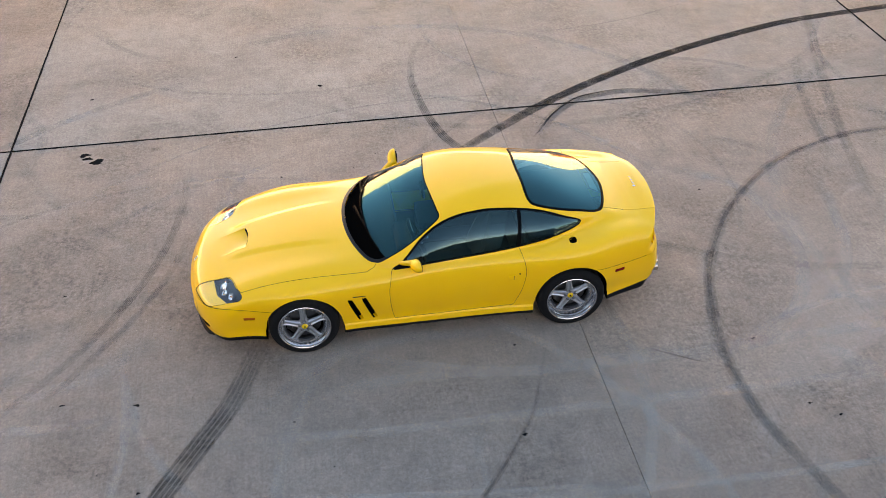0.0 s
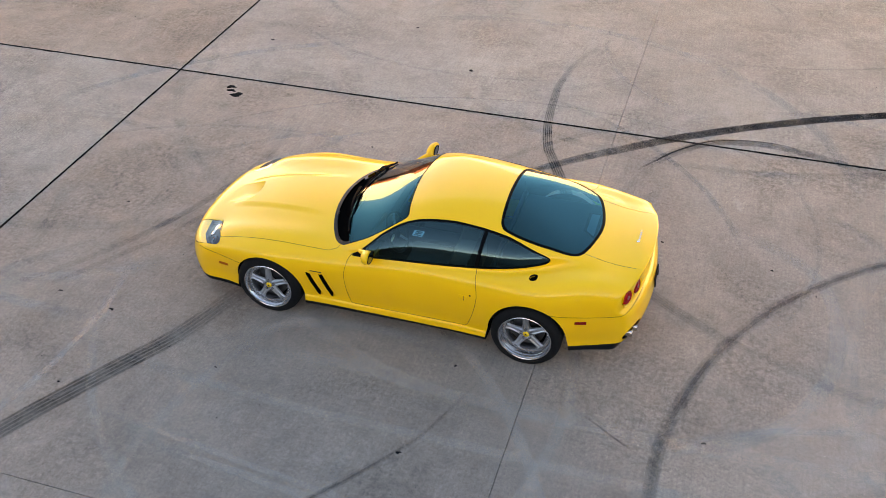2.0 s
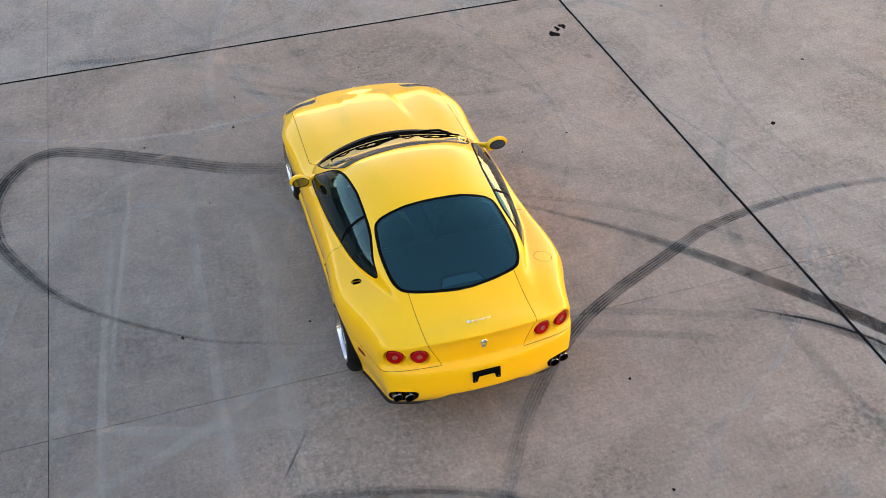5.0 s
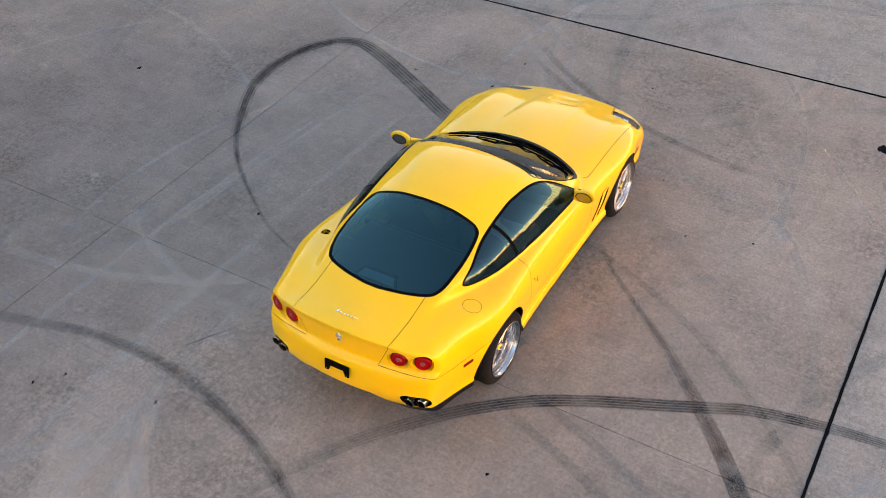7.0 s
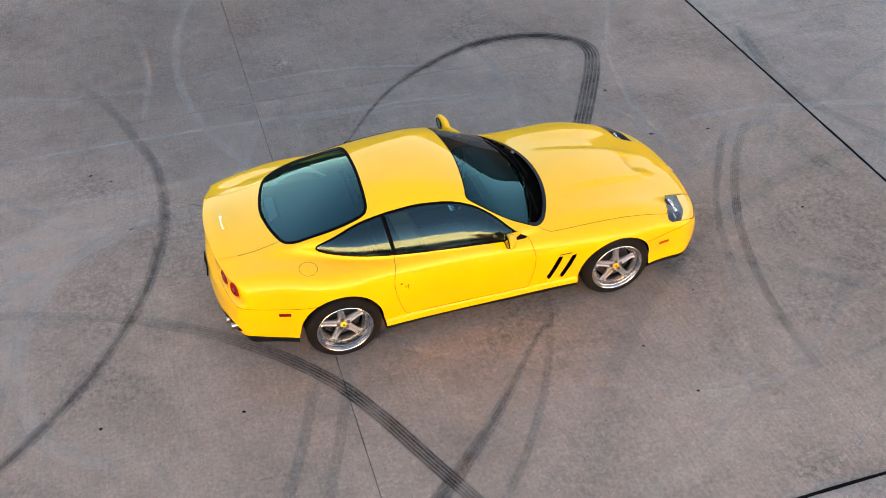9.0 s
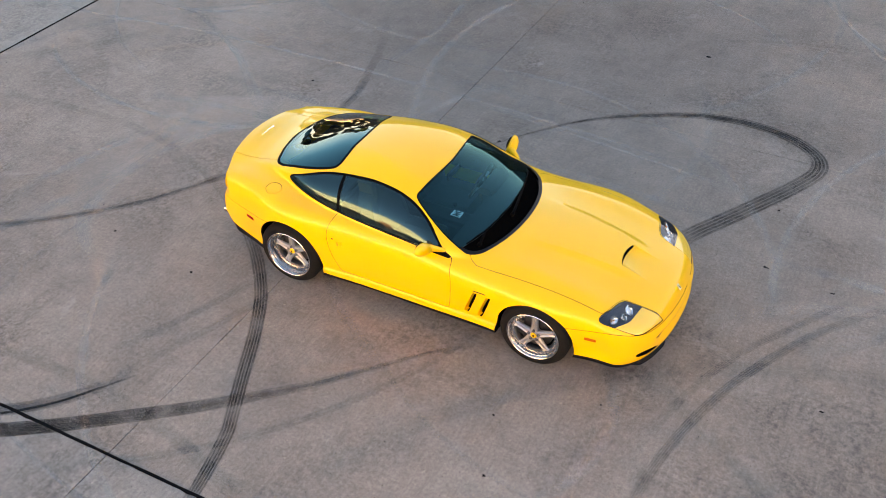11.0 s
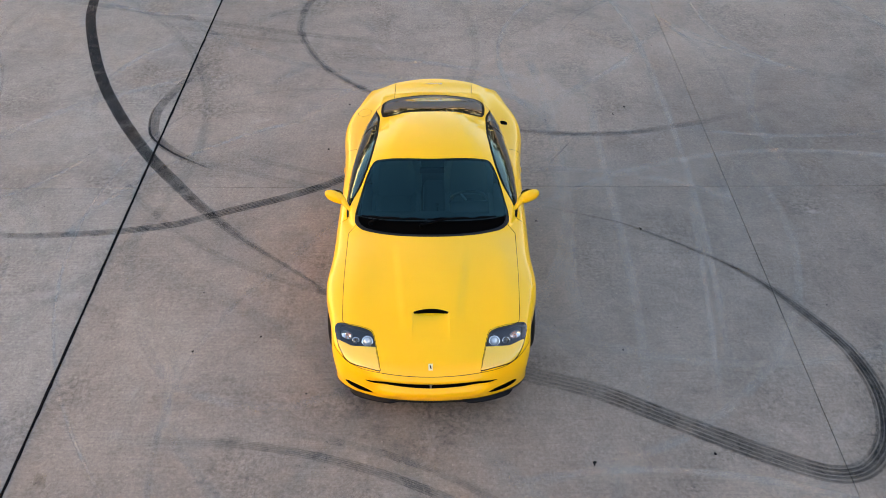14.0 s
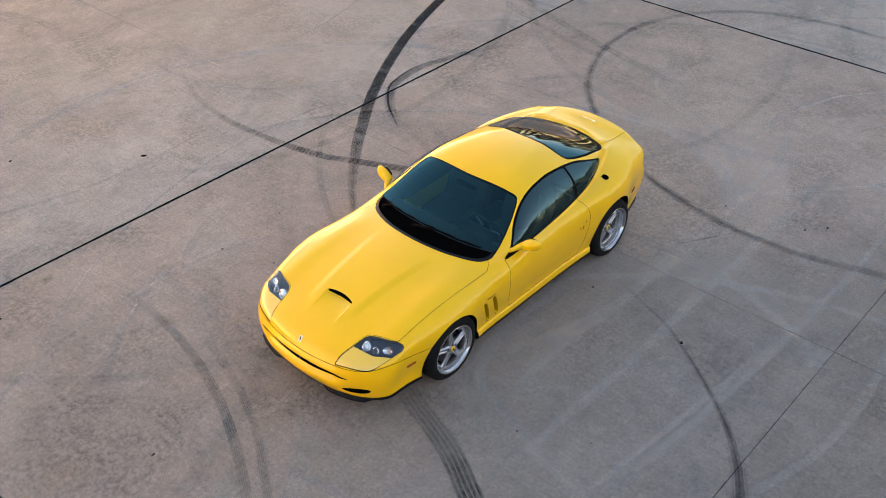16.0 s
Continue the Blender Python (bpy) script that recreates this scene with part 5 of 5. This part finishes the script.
def wheel(meshes, x, side, y_wall, dish, turn):
    hold = empty("wheel", car, "silver five-spoke alloy wheel with black tyre")
    hold.matrix_basis = pose(x, side * y_wall, 0.3215, 0, turn, 0 if side > 0 else 180)
    for name in ("tyre", "rim_lip", "rim_barrel", "hub", "disc", "hub_well", "caliper"):
        ob = new(name, meshes[name])
        ob.parent = hold
        if name == "rim_lip":
            tagged(ob, "polished rim lip")
    cap = new("hub_cap", meshes["hub_cap"])
    cap.parent = hold
    tagged(cap, "yellow round hub cap")
    for me in meshes["spokes"]:
        ob = new("spoke", me)
        ob.parent = hold
    for k in range(5):
        ob = new("wheel_nut", meshes["wheel_nut"])
        ob.parent = hold
        a = radians(72 * k)
        ob.location = (0.048 * math.sin(a), -dish + 0.017, 0.048 * math.cos(a))
    for k in range(36):
        ob = new("rivet", meshes["rivet"])
        ob.parent = hold
        a = radians(10 * k)
        ob.location = (0.1935 * math.sin(a), -dish - 0.003, 0.1935 * math.cos(a))
    bm = bmesh.new()
    bmesh.ops.create_cube(bm, size=1, matrix=pose(0, -dish + 0.0268, 0, 0, 20, 0) @ Matrix.Diagonal((0.007, 0.002, 0.022, 1)))
    bmesh.ops.create_cube(bm, size=1, matrix=pose(0, -dish + 0.0268, 0.003, 0, -50, 0) @ Matrix.Diagonal((0.006, 0.002, 0.018, 1)))
    part("cap_mark", bm, M_DARK, cap)
    return hold


front_wheel, rear_wheel = wheel_meshes(0.255, 0.040), wheel_meshes(0.285, 0.080)
for side in (1, -1):
    wheel(front_wheel, 1.25, side, 0.925, 0.040, 2)
    wheel(rear_wheel, -1.25, side, 0.940, 0.080, 7)

# wheel housings: dark tubs inside the arches
for side in (1, -1):
    for x, rx, rz in ((1.245, 0.375, 0.362), (-1.255, 0.382, 0.402)):
        secs = []
        for y in (0.60, 0.80):
            secs.append([(x + (rx + (0.02 if y < 0.7 else 0)) * math.cos(t), side * (y + 0.035 * math.sin(t)), 0.315 + (rz + (0.02 if y < 0.7 else 0)) * math.sin(t)) for t in np.linspace(-0.30, math.pi + 0.30, 28)])
        bm = loft(secs, cap=False, closed_ring=False)
        inner = [v for v in bm.verts if abs(abs(v.co.y) - 0.60) < 0.036]
        bm.faces.new(sorted(inner, key=lambda v: math.atan2(v.co.z - 0.1, v.co.x - x)))
        part("wheel_housing", bm, M_DARK, car)

# ---- glass house: dark lining under the painted skin, seen through the windows ----
lining_keys = ["shell", "door_l", "door_r", "window_seal_l", "window_seal_r", "screen_seal", "rear_seal"]
sel = np.isin(panel, lining_keys) & (mid[:, 0] < 0.60) & (mid[:, 0] > -1.72) & (mid[:, 2] > 0.5)
panel_backup = panel.copy()
panel[sel] = "lining"
lining = panel_mesh("cabin_lining", "lining", M_LINER, car, "black cabin trim", 0.022)
rim = rim_of("lining")
bm = bmesh.new()
corner = {k: (bm.verts.new(points[k] - 0.001 * normals[k]), bm.verts.new(points[k] - 0.0225 * normals[k])) for k in np.unique(rim)}
for a, b in rim:
    bm.faces.new((corner[a][0], corner[a][1], corner[b][1], corner[b][0]))
part("window_reveal", bm, M_LINER, lining, "black inner edge of the openings")
panel[:] = panel_backup
part("cabin_floor", box((2.2, 1.5, 0.04), (-0.45, 0, 0.34), 0.01), M_BLACKL, car)
part("parcel_shelf", box((0.78, 1.16, 0.05), (-1.28, 0, 0.80), 0.02), M_BLACKL, car)
part("bulkhead", box((0.05, 1.3, 0.46), (-0.86, 0, 0.58), 0.02), M_BLACKL, car)
dash = loft([[(0.68, y, 0.70), (0.62, y, 0.80 - 0.05 * abs(y)), (0.45, y, 0.835 - 0.03 * abs(y)), (0.30, y, 0.80), (0.27, y, 0.72), (0.33, y, 0.55), (0.6, y, 0.5)] for y in (-0.66, -0.3, 0, 0.3, 0.66)])
dashboard = part("dashboard", dash, M_BLACKL, car, smooth=True)
hood = loft([[(0.26 + 0.14 * math.cos(t) * 0.6, 0.36 + w, 0.80 + 0.075 * math.sin(t)) for t in np.linspace(0, math.pi, 9)] for w in (-0.19, -0.15, 0.15, 0.19)])
part("instrument_hood", hood, M_BLACKL, dashboard, smooth=True)
console = part("console", box((0.95, 0.24, 0.34), (-0.15, 0.02, 0.405), 0.04), M_BLACKL, car)
part("gear_gate", box((0.105, 0.095, 0.006), (0.035, 0.05, 0.579), 0.002), M_CHROME, console, "polished metal gear gate")
for k in range(3):
    part("gate_slot", box((0.070, 0.010, 0.003), (0.035, 0.022 + 0.028 * k, 0.5825)), M_DARK, console)
part("gate_slot", box((0.010, 0.066, 0.0032), (0.035, 0.05, 0.5826)), M_DARK, console)
part("gear_lever", tube([(0.035, 0.05, 0.575), (0.015, 0.048, 0.67)], 0.006, 8), M_CHROME, console, smooth=True)
part("gear_knob", lathe([(0.0, 0.022), (0.014, 0.018), (0.021, 0.006), (0.021, -0.006), (0.014, -0.018), (0.0, -0.022)], 20), M_BLACKL, console, smooth=True).location = (0.012, 0.048, 0.685)
ring = [(0.185 * math.cos(t), 0.185 * math.sin(t), 0) for t in np.linspace(0, 6.2832, 40)]
steering = part("steering_wheel", tube(ring, 0.015, 10, False), M_BLACKL, car, "black steering wheel", True)
steering.matrix_basis = pose(0.13, 0.36, 0.80, 0, -66, 0)
for k in range(3):
    a = radians(90 + 120 * k)
    part("wheel_spoke", tube([(0.02 * math.cos(a), 0.02 * math.sin(a), -0.02), (0.18 * math.cos(a), 0.18 * math.sin(a), 0)], 0.011, 8), M_ALLOY, steering)
part("wheel_boss", box((0.11, 0.10, 0.05), (0, 0, -0.015), 0.02), M_BLACKL, steering)


def seat(y):
    hold = empty("seat", car, "dark grey leather bucket seat")
    hold.matrix_basis = pose(-0.32, y, 0.36)
    cush = loft([[(x, w * k, z) for k, z in ((-1, 0.0), (-1, 0.19), (-0.82, 0.22), (-0.6, 0.15), (0.6, 0.15), (0.82, 0.22), (1, 0.19), (1, 0.0))] for x, w in ((0.36, 0.22), (0.33, 0.245), (0.0, 0.25), (-0.16, 0.23))])
    part("cushion", cush, M_TAN, hold, smooth=True)
    rows = []
    for z, w, d in ((0.12, 0.24, 0.0), (0.25, 0.255, -0.03), (0.42, 0.25, -0.10), (0.55, 0.20, -0.15), (0.60, 0.13, -0.17), (0.70, 0.125, -0.19), (0.735, 0.09, -0.20)):
        rows.append([(-0.10 + d + a, w * k, z) for k, a in ((-1, -0.10), (-1, 0.05), (-0.75, 0.07), (-0.5, 0.02), (0.5, 0.02), (0.75, 0.07), (1, 0.05), (1, -0.10))])
    part("backrest", loft(rows), M_TAN, hold, smooth=True)


seat(0.37)
seat(-0.37)
part("rear_view_mirror", box((0.03, 0.24, 0.065), (0.02, 0, 1.09), 0.014), M_TRIM, car)
# high brake lamp behind the rear window's lower edge
def on_glass(x, y, down):
    return on_skin(x, y, -down)[0]


rows = []
for x, w in ((-1.575, 0.145), (-1.585, 0.150), (-1.685, 0.205), (-1.700, 0.212)):
    deep = 0.030 if x in (-1.575, -1.700) else 0.012
    rows.append([on_glass(x, w * k, deep if abs(k) == 1 else 0.012) for k in (-1, -0.9, -0.5, 0, 0.5, 0.9, 1)])
stop = part("stop_lamp", loft(rows, False, False), M_TRIM, car, "black housing of the high stop lamp", True)
rows = [[on_glass(x, w * k, 0.007) for k in (-1, -0.5, 0, 0.5, 1)] for x, w in ((-1.600, 0.135), (-1.672, 0.172))]
part("stop_lens", loft(rows, False, False), M_STOP, stop, "grey lens of the high stop lamp", True)


# ---- headlights ----
def headlight(s, sign):
    hold = empty("headlight", car, "teardrop headlight under a clear cover")
    panel_mesh("lens", "lamp_" + s, M_LENS, hold, "clear cover").visible_shadow = False
    both_sel = panel == "lamp_" + s
    backup = panel.copy()
    panel[both_sel & within["apron"]] = "apron"
    panel[both_sel & ~within["apron"]] = "bucket"
    panel_mesh("apron", "apron", M_APRON, hold, "yellow inner panel", 0.004)
    panel_mesh("bucket", "bucket", M_BUCKET, hold, "dark lamp bowl", 0.062)
    rim = rim_of("bucket")
    bm = bmesh.new()
    corner = {k: (bm.verts.new(points[k] - 0.004 * normals[k]), bm.verts.new(points[k] - 0.062 * normals[k])) for k in np.unique(rim)}
    for a, b in rim:
        bm.faces.new((corner[a][0], corner[a][1], corner[b][1], corner[b][0]))
    part("bucket_wall", bm, M_BUCKET, hold)
    panel[:] = backup
    for x, y, r, depth in ((1.962, 0.540, 0.044, 0.036), (1.952, 0.640, 0.029, 0.030)):
        p, n = on_skin(x, sign * y, -depth)
        n = (n + Vector((0.9, 0, 0))).normalized()
        m = facing(p, n) @ pose(0, 0, 0, 90, 0, 0)
        ring = part("lamp_ring", lathe([(r * 0.85, 0.0), (r * 0.95, 0.006), (r * 1.10, 0.004), (r * 1.15, -0.012)], 28), M_LAMP, hold, smooth=True)
        bowl = part("reflector", lathe([(r * 0.98, 0.0), (r * 0.8, -0.012), (r * 0.4, -0.020), (0.0, -0.022)], 28), M_LAMP if r > 0.04 else M_BUCKET, hold, smooth=True)
        ball = part("projector", lathe([(r * 0.8, -0.006), (r * 0.62, 0.004), (r * 0.3, 0.009), (0.0, 0.010)], 24), M_BULB if r > 0.04 else M_LENS, hold, smooth=True)
        for ob in (ring, bowl, ball):
            ob.matrix_basis = m
    p, n = on_skin(1.890, sign * 0.726, -0.032)
    m = facing(p, (n + Vector((0.7, 0, 0))).normalized()) @ pose(0, 0, 0, 0, 0, 14 * sign)
    ob = part("indicator", lathe([(0.036, 0.004), (0.034, 0.0), (0.026, -0.008), (0.012, -0.013), (0.0, -0.014)], 28), M_LAMP, hold, "oval chrome indicator bowl", True)
    ob.matrix_basis = m @ pose(0, 0, 0, 90, 0, 0) @ Matrix.Diagonal((1.35, 1, 0.85, 1))
    rim = part("indicator_rim", lathe([(0.034, 0.002), (0.037, 0.006), (0.040, 0.004), (0.041, -0.010)], 28), M_BUCKET, hold, "", True)
    rim.matrix_basis = ob.matrix_basis.copy()
    bulb = part("indicator_bulb", lathe([(0.0, 0.008), (0.006, 0.006), (0.008, -0.002), (0.008, -0.014)], 14), M_AMBER, hold, "small amber bulb", True)
    bulb.matrix_basis = ob.matrix_basis.copy()
    for k in range(3):
        rib = part("indicator_rib", box((0.0025, 0.040, 0.003), (-0.012 + 0.012 * k, 0, -0.004)), M_CHROME, hold)
        rib.matrix_basis = m


headlight("l", 1)
headlight("r", -1)

# ---- tail lamps ----
for sign in (1, -1):
    for y, z in ((0.672, 0.778), (0.494, 0.780)):
        p, n = end_skin(sign * y, z, -1)
        n = Vector((-1, sign * (0.40 if y > 0.6 else 0.24), 0.06)).normalized()
        hold = empty("tail_light", car, "round red tail lamp")
        hold.matrix_basis = facing(p - n * 0.016, n) @ pose(0, 0, 0, 90, 0, 0)
        part("socket", lathe([(0.0865, 0.022), (0.080, 0.012), (0.069, -0.012), (0.0, -0.014)], 40), M_PAINT, hold, smooth=True)
        part("lens", lathe([(0.066, -0.010), (0.0655, 0.012), (0.061, 0.021), (0.054, 0.0245), (0.046, 0.0215), (0.026, 0.0215), (0.024, 0.024), (0.0, 0.0245)], 40), M_RED, hold, "red ribbed lens", True)
        part("reversing_lens", lathe([(0.0200, 0.0240), (0.018, 0.0270), (0.0, 0.0285)], 28), M_GREYLENS, hold, "pale round centre lens", True)

# ---- side markers ----
for sign in (1, -1):
    for x, z, mat, word in ((1.735, 0.440, M_AMBER, "amber"), (-1.718, 0.550, M_REDM, "red")):
        p, n = side_skin(x, z, sign, 0.002)
        ob = part("side_marker", box((0.102, 0.030, 0.010), bevel=0.004), mat, car, word + " side marker lamp")
        ob.matrix_basis = facing(p, n)

# ---- mirrors ----
def wing_mirror(sign):
    hold = empty("wing_mirror", car, "yellow door mirror")
    rows = []
    n = 18
    for u, x0, zc, h, d in ((0.00, 0.215, 0.905, 0.018, 0.020), (0.012, 0.212, 0.910, 0.042, 0.040), (0.04, 0.207, 0.922, 0.056, 0.055), (0.09, 0.198, 0.940, 0.062, 0.062), (0.13, 0.190, 0.950, 0.058, 0.058), (0.165, 0.184, 0.956, 0.045, 0.045), (0.185, 0.180, 0.958, 0.025, 0.026), (0.192, 0.178, 0.958, 0.008, 0.010)):
        ring = []
        for k in range(n):
            t = 6.2832 * k / n
            c, s = math.cos(t), math.sin(t)
            back = max(0.3 * d, x0 - 0.168)
            ring.append((x0 + (d if c > 0 else back) * math.copysign(abs(c) ** 0.9, c), sign * (0.848 + u), zc - 0.03 + h * math.copysign(abs(s) ** 0.9, s)))
        rows.append(ring)
    part("housing", loft(rows), M_PAINT, hold, smooth=True)
    arm = tube([(0.332, sign * 0.785, 0.842), (0.305, sign * 0.815, 0.858), (0.262, sign * 0.842, 0.874), (0.225, sign * 0.868, 0.886)], [0.020, 0.022, 0.027, 0.036], 14)
    part("stalk", arm, M_PAINT, hold, smooth=True)
    flat = pose(0.169, sign * 0.942, 0.914, 0, 0, 90) @ Matrix.Diagonal((1.46, 1, 0.94, 1))
    rim = part("mirror_rim", lathe([(0.0500, -0.004), (0.0530, 0.002), (0.0525, 0.007), (0.0490, 0.007), (0.0485, 0.003)], 36), M_TRIM, hold, "black rim", True)
    pane = part("mirror_glass", lathe([(0.0490, 0.004), (0.0, 0.004)], 36), M_MIRROR, hold, "mirror glass")
    for ob in (rim, pane):
        ob.matrix_basis = flat


wing_mirror(1)
wing_mirror(-1)

# ---- wipers ----
for y0, y1, pivot in ((-0.04, 0.60, -0.10), (-0.66, -0.06, -0.58)):
    hold = empty("wiper", car, "black wiper resting at the foot of the windscreen")
    line = [on_skin(float(GLASS_FRONT(abs(y0 + (y1 - y0) * k / 10))) - 0.004, y0 + (y1 - y0) * k / 10, 0.012)[0] for k in range(11)]
    part("wiper_blade", tube(line, 0.007, 8), M_TRIM, hold, smooth=True)
    root, n = on_skin(float(GLASS_FRONT(abs(pivot))) + 0.055, pivot, 0.004)
    part("wiper_pivot", tube([root - n * 0.02, root + n * 0.016], [0.020, 0.015], 14), M_TRIM, hold, smooth=True)
    part("wiper_arm", tube([root + n * 0.012, line[3] + Vector((0.026, 0, 0.020)), line[5] + Vector((0.010, 0, 0.020)), line[6] + Vector((0, 0, 0.010))], [0.013, 0.010, 0.007, 0.005], 8), M_TRIM, hold, smooth=True)
    for k in (2, 5, 8):
        part("wiper_link", tube([line[k - 1] + Vector((0, 0, 0.007)), line[k] + Vector((0.004, 0, 0.017)), line[k + 1] + Vector((0, 0, 0.007))], 0.0045, 6), M_TRIM, hold)

# ---- exhaust pipes ----
for sign in (1, -1):
    for y, x in ((0.685, -2.152), (0.597, -2.182)):
        tip = part("exhaust_tip", lathe([(0.034, -0.16), (0.0380, -0.15), (0.0390, -0.01), (0.0398, 0.0), (0.0375, 0.002), (0.035, -0.01), (0.034, -0.14)], 30), M_STEEL, car, "round polished steel exhaust tip", True)
        tip.matrix_basis = pose(x, sign * y, 0.408, 0, 0, 90)
        bore = part("exhaust_bore", lathe([(0.037, -0.06), (0.0, -0.06)], 24), M_DARK, tip)

# ---- number-plate bracket, badges ----
p, n = end_skin(0, 0.545, -1, 0.010)
shape = [(-0.112, 0.050), (0.112, 0.050), (0.112, -0.050), (0.078, -0.050), (0.060, 0.000), (-0.060, 0.000), (-0.078, -0.050), (-0.112, -0.050)]
bracket = part("plate_bracket", loft([[(a, b, z) for a, b in shape] for z in (-0.006, 0.004)]), M_TRIM, rear_bumper, "empty black number-plate bracket")
bracket.matrix_basis = facing(p, n)
for a in (-0.095, 0.095):
    bolt = part("bracket_bolt", lathe([(0.0, 0.004), (0.005, 0.003), (0.006, -0.002)], 10), M_CHROME, bracket)
    bolt.matrix_basis = pose(a, -0.034, 0.004, 90, 0, 0)
p, n = on_skin(-2.058, 0.0, 0.004)
letters = empty("boot_badge", boot_lid, "small chrome lettering bar")
letters.matrix_basis = facing(p, n, Vector((1, 0, 0)))
for k, (wide, high) in enumerate(((0.020, 0.026), (0.012, 0.016), (0.011, 0.016), (0.011, 0.016), (0.013, 0.016), (0.011, 0.016), (0.006, 0.024))):
    part("badge_bar", box((wide, high, 0.005), (-0.084 + 0.028 * k, (high - 0.026) / 2, 0.001), 0.002), M_CHROME, letters)
p, n = end_skin(0.0, 0.815, -1, 0.004)
horse_bars(boot_lid, facing(p, n), M_CHROME, 0.10)
p, n = on_skin(2.222, 0.0, 0.003)
nose_badge = part("nose_badge", box((0.036, 0.056, 0.006), bevel=0.002), plain("badge_cream", (0.75, 0.68, 0.38), 0.3, coat=0.6), bonnet, "small upright rectangular badge")
nose_badge.matrix_basis = facing(p, n, Vector((-1, 0, 0.3)))
mark = part("badge_mark", box((0.010, 0.030, 0.004), (0, 0, 0.003), 0.001, pose(0, 0, 0, 0, 0, 18)), M_TRIM, nose_badge)

# ---- door handles and locks ----
for s, sign in (("l", 1), ("r", -1)):
    p, n = side_skin(-0.675, 0.648, sign, 0.000)
    hold = empty("door_handle", doors[s], "yellow flush door handle")
    hold.matrix_basis = facing(p, n)
    part("flap", loft([[(0.038 * a * k, 0.026 * b * k, z) for a, b in ((-1, 0.8), (-0.6, 1), (0.9, 0.9), (1, 0.4), (0.7, -0.9), (-0.7, -1), (-1, -0.5))] for k, z in ((1.0, 0.0), (0.94, 0.006), (0.8, 0.008))]), M_PAINT, hold, smooth=True)
    part("handle_gap", box((0.004, 0.046, 0.004), (0.012 * sign, -0.002, 0.0095)), M_GAP, hold)
    p, n = side_skin(-0.742, 0.682, sign, 0.001)
    lock = part("door_lock", lathe([(0.0, 0.003), (0.007, 0.002), (0.009, -0.002)], 14), M_TRIM, doors[s], "small round black lock")
    lock.matrix_basis = facing(p, n) @ pose(0, 0, 0, 90, 0, 0)
    # script over the wing vents
    p, n = side_skin(0.735, 0.612, sign, 0.001)
    script = part("wing_script", box((0.115, 0.010, 0.003), bevel=0.001), M_GAP, car, "thin dark script bar")
    script.matrix_basis = facing(p, n)

# ---- chin spoiler ----
secs = []
for y in np.linspace(-0.76, 0.76, 49):
    a = abs(y)
    ahead = 2.275 - 0.22 * a**2 - 0.42 * a**6 - max(0, a - 0.68) * 1.6 + 0.024 * float(step(0.24, 0.34, a)) - 0.035
    deep = 0.178 - 0.022 * float(step(0.24, 0.36, a)) + 0.03 * float(step(0.66, 0.80, a))
    secs.append([(ahead - 0.16, y, 0.215), (ahead - 0.022, y, 0.212), (ahead + 0.004, y, 0.165), (ahead + 0.012, y, deep + 0.006), (ahead, y, deep), (ahead - 0.16, y, deep + 0.02)])
part("chin_spoiler", loft(secs), M_SPLIT, front_bumper, "black rubber chin spoiler", True)
# small chrome mark in the middle of the air intake
p, n = end_skin(0.0, 0.372, 1, -0.004)
horse_bars(grille, facing(p, n), M_NUT, 0.05)
car.scale = (1.006, 1.006, 1.006)
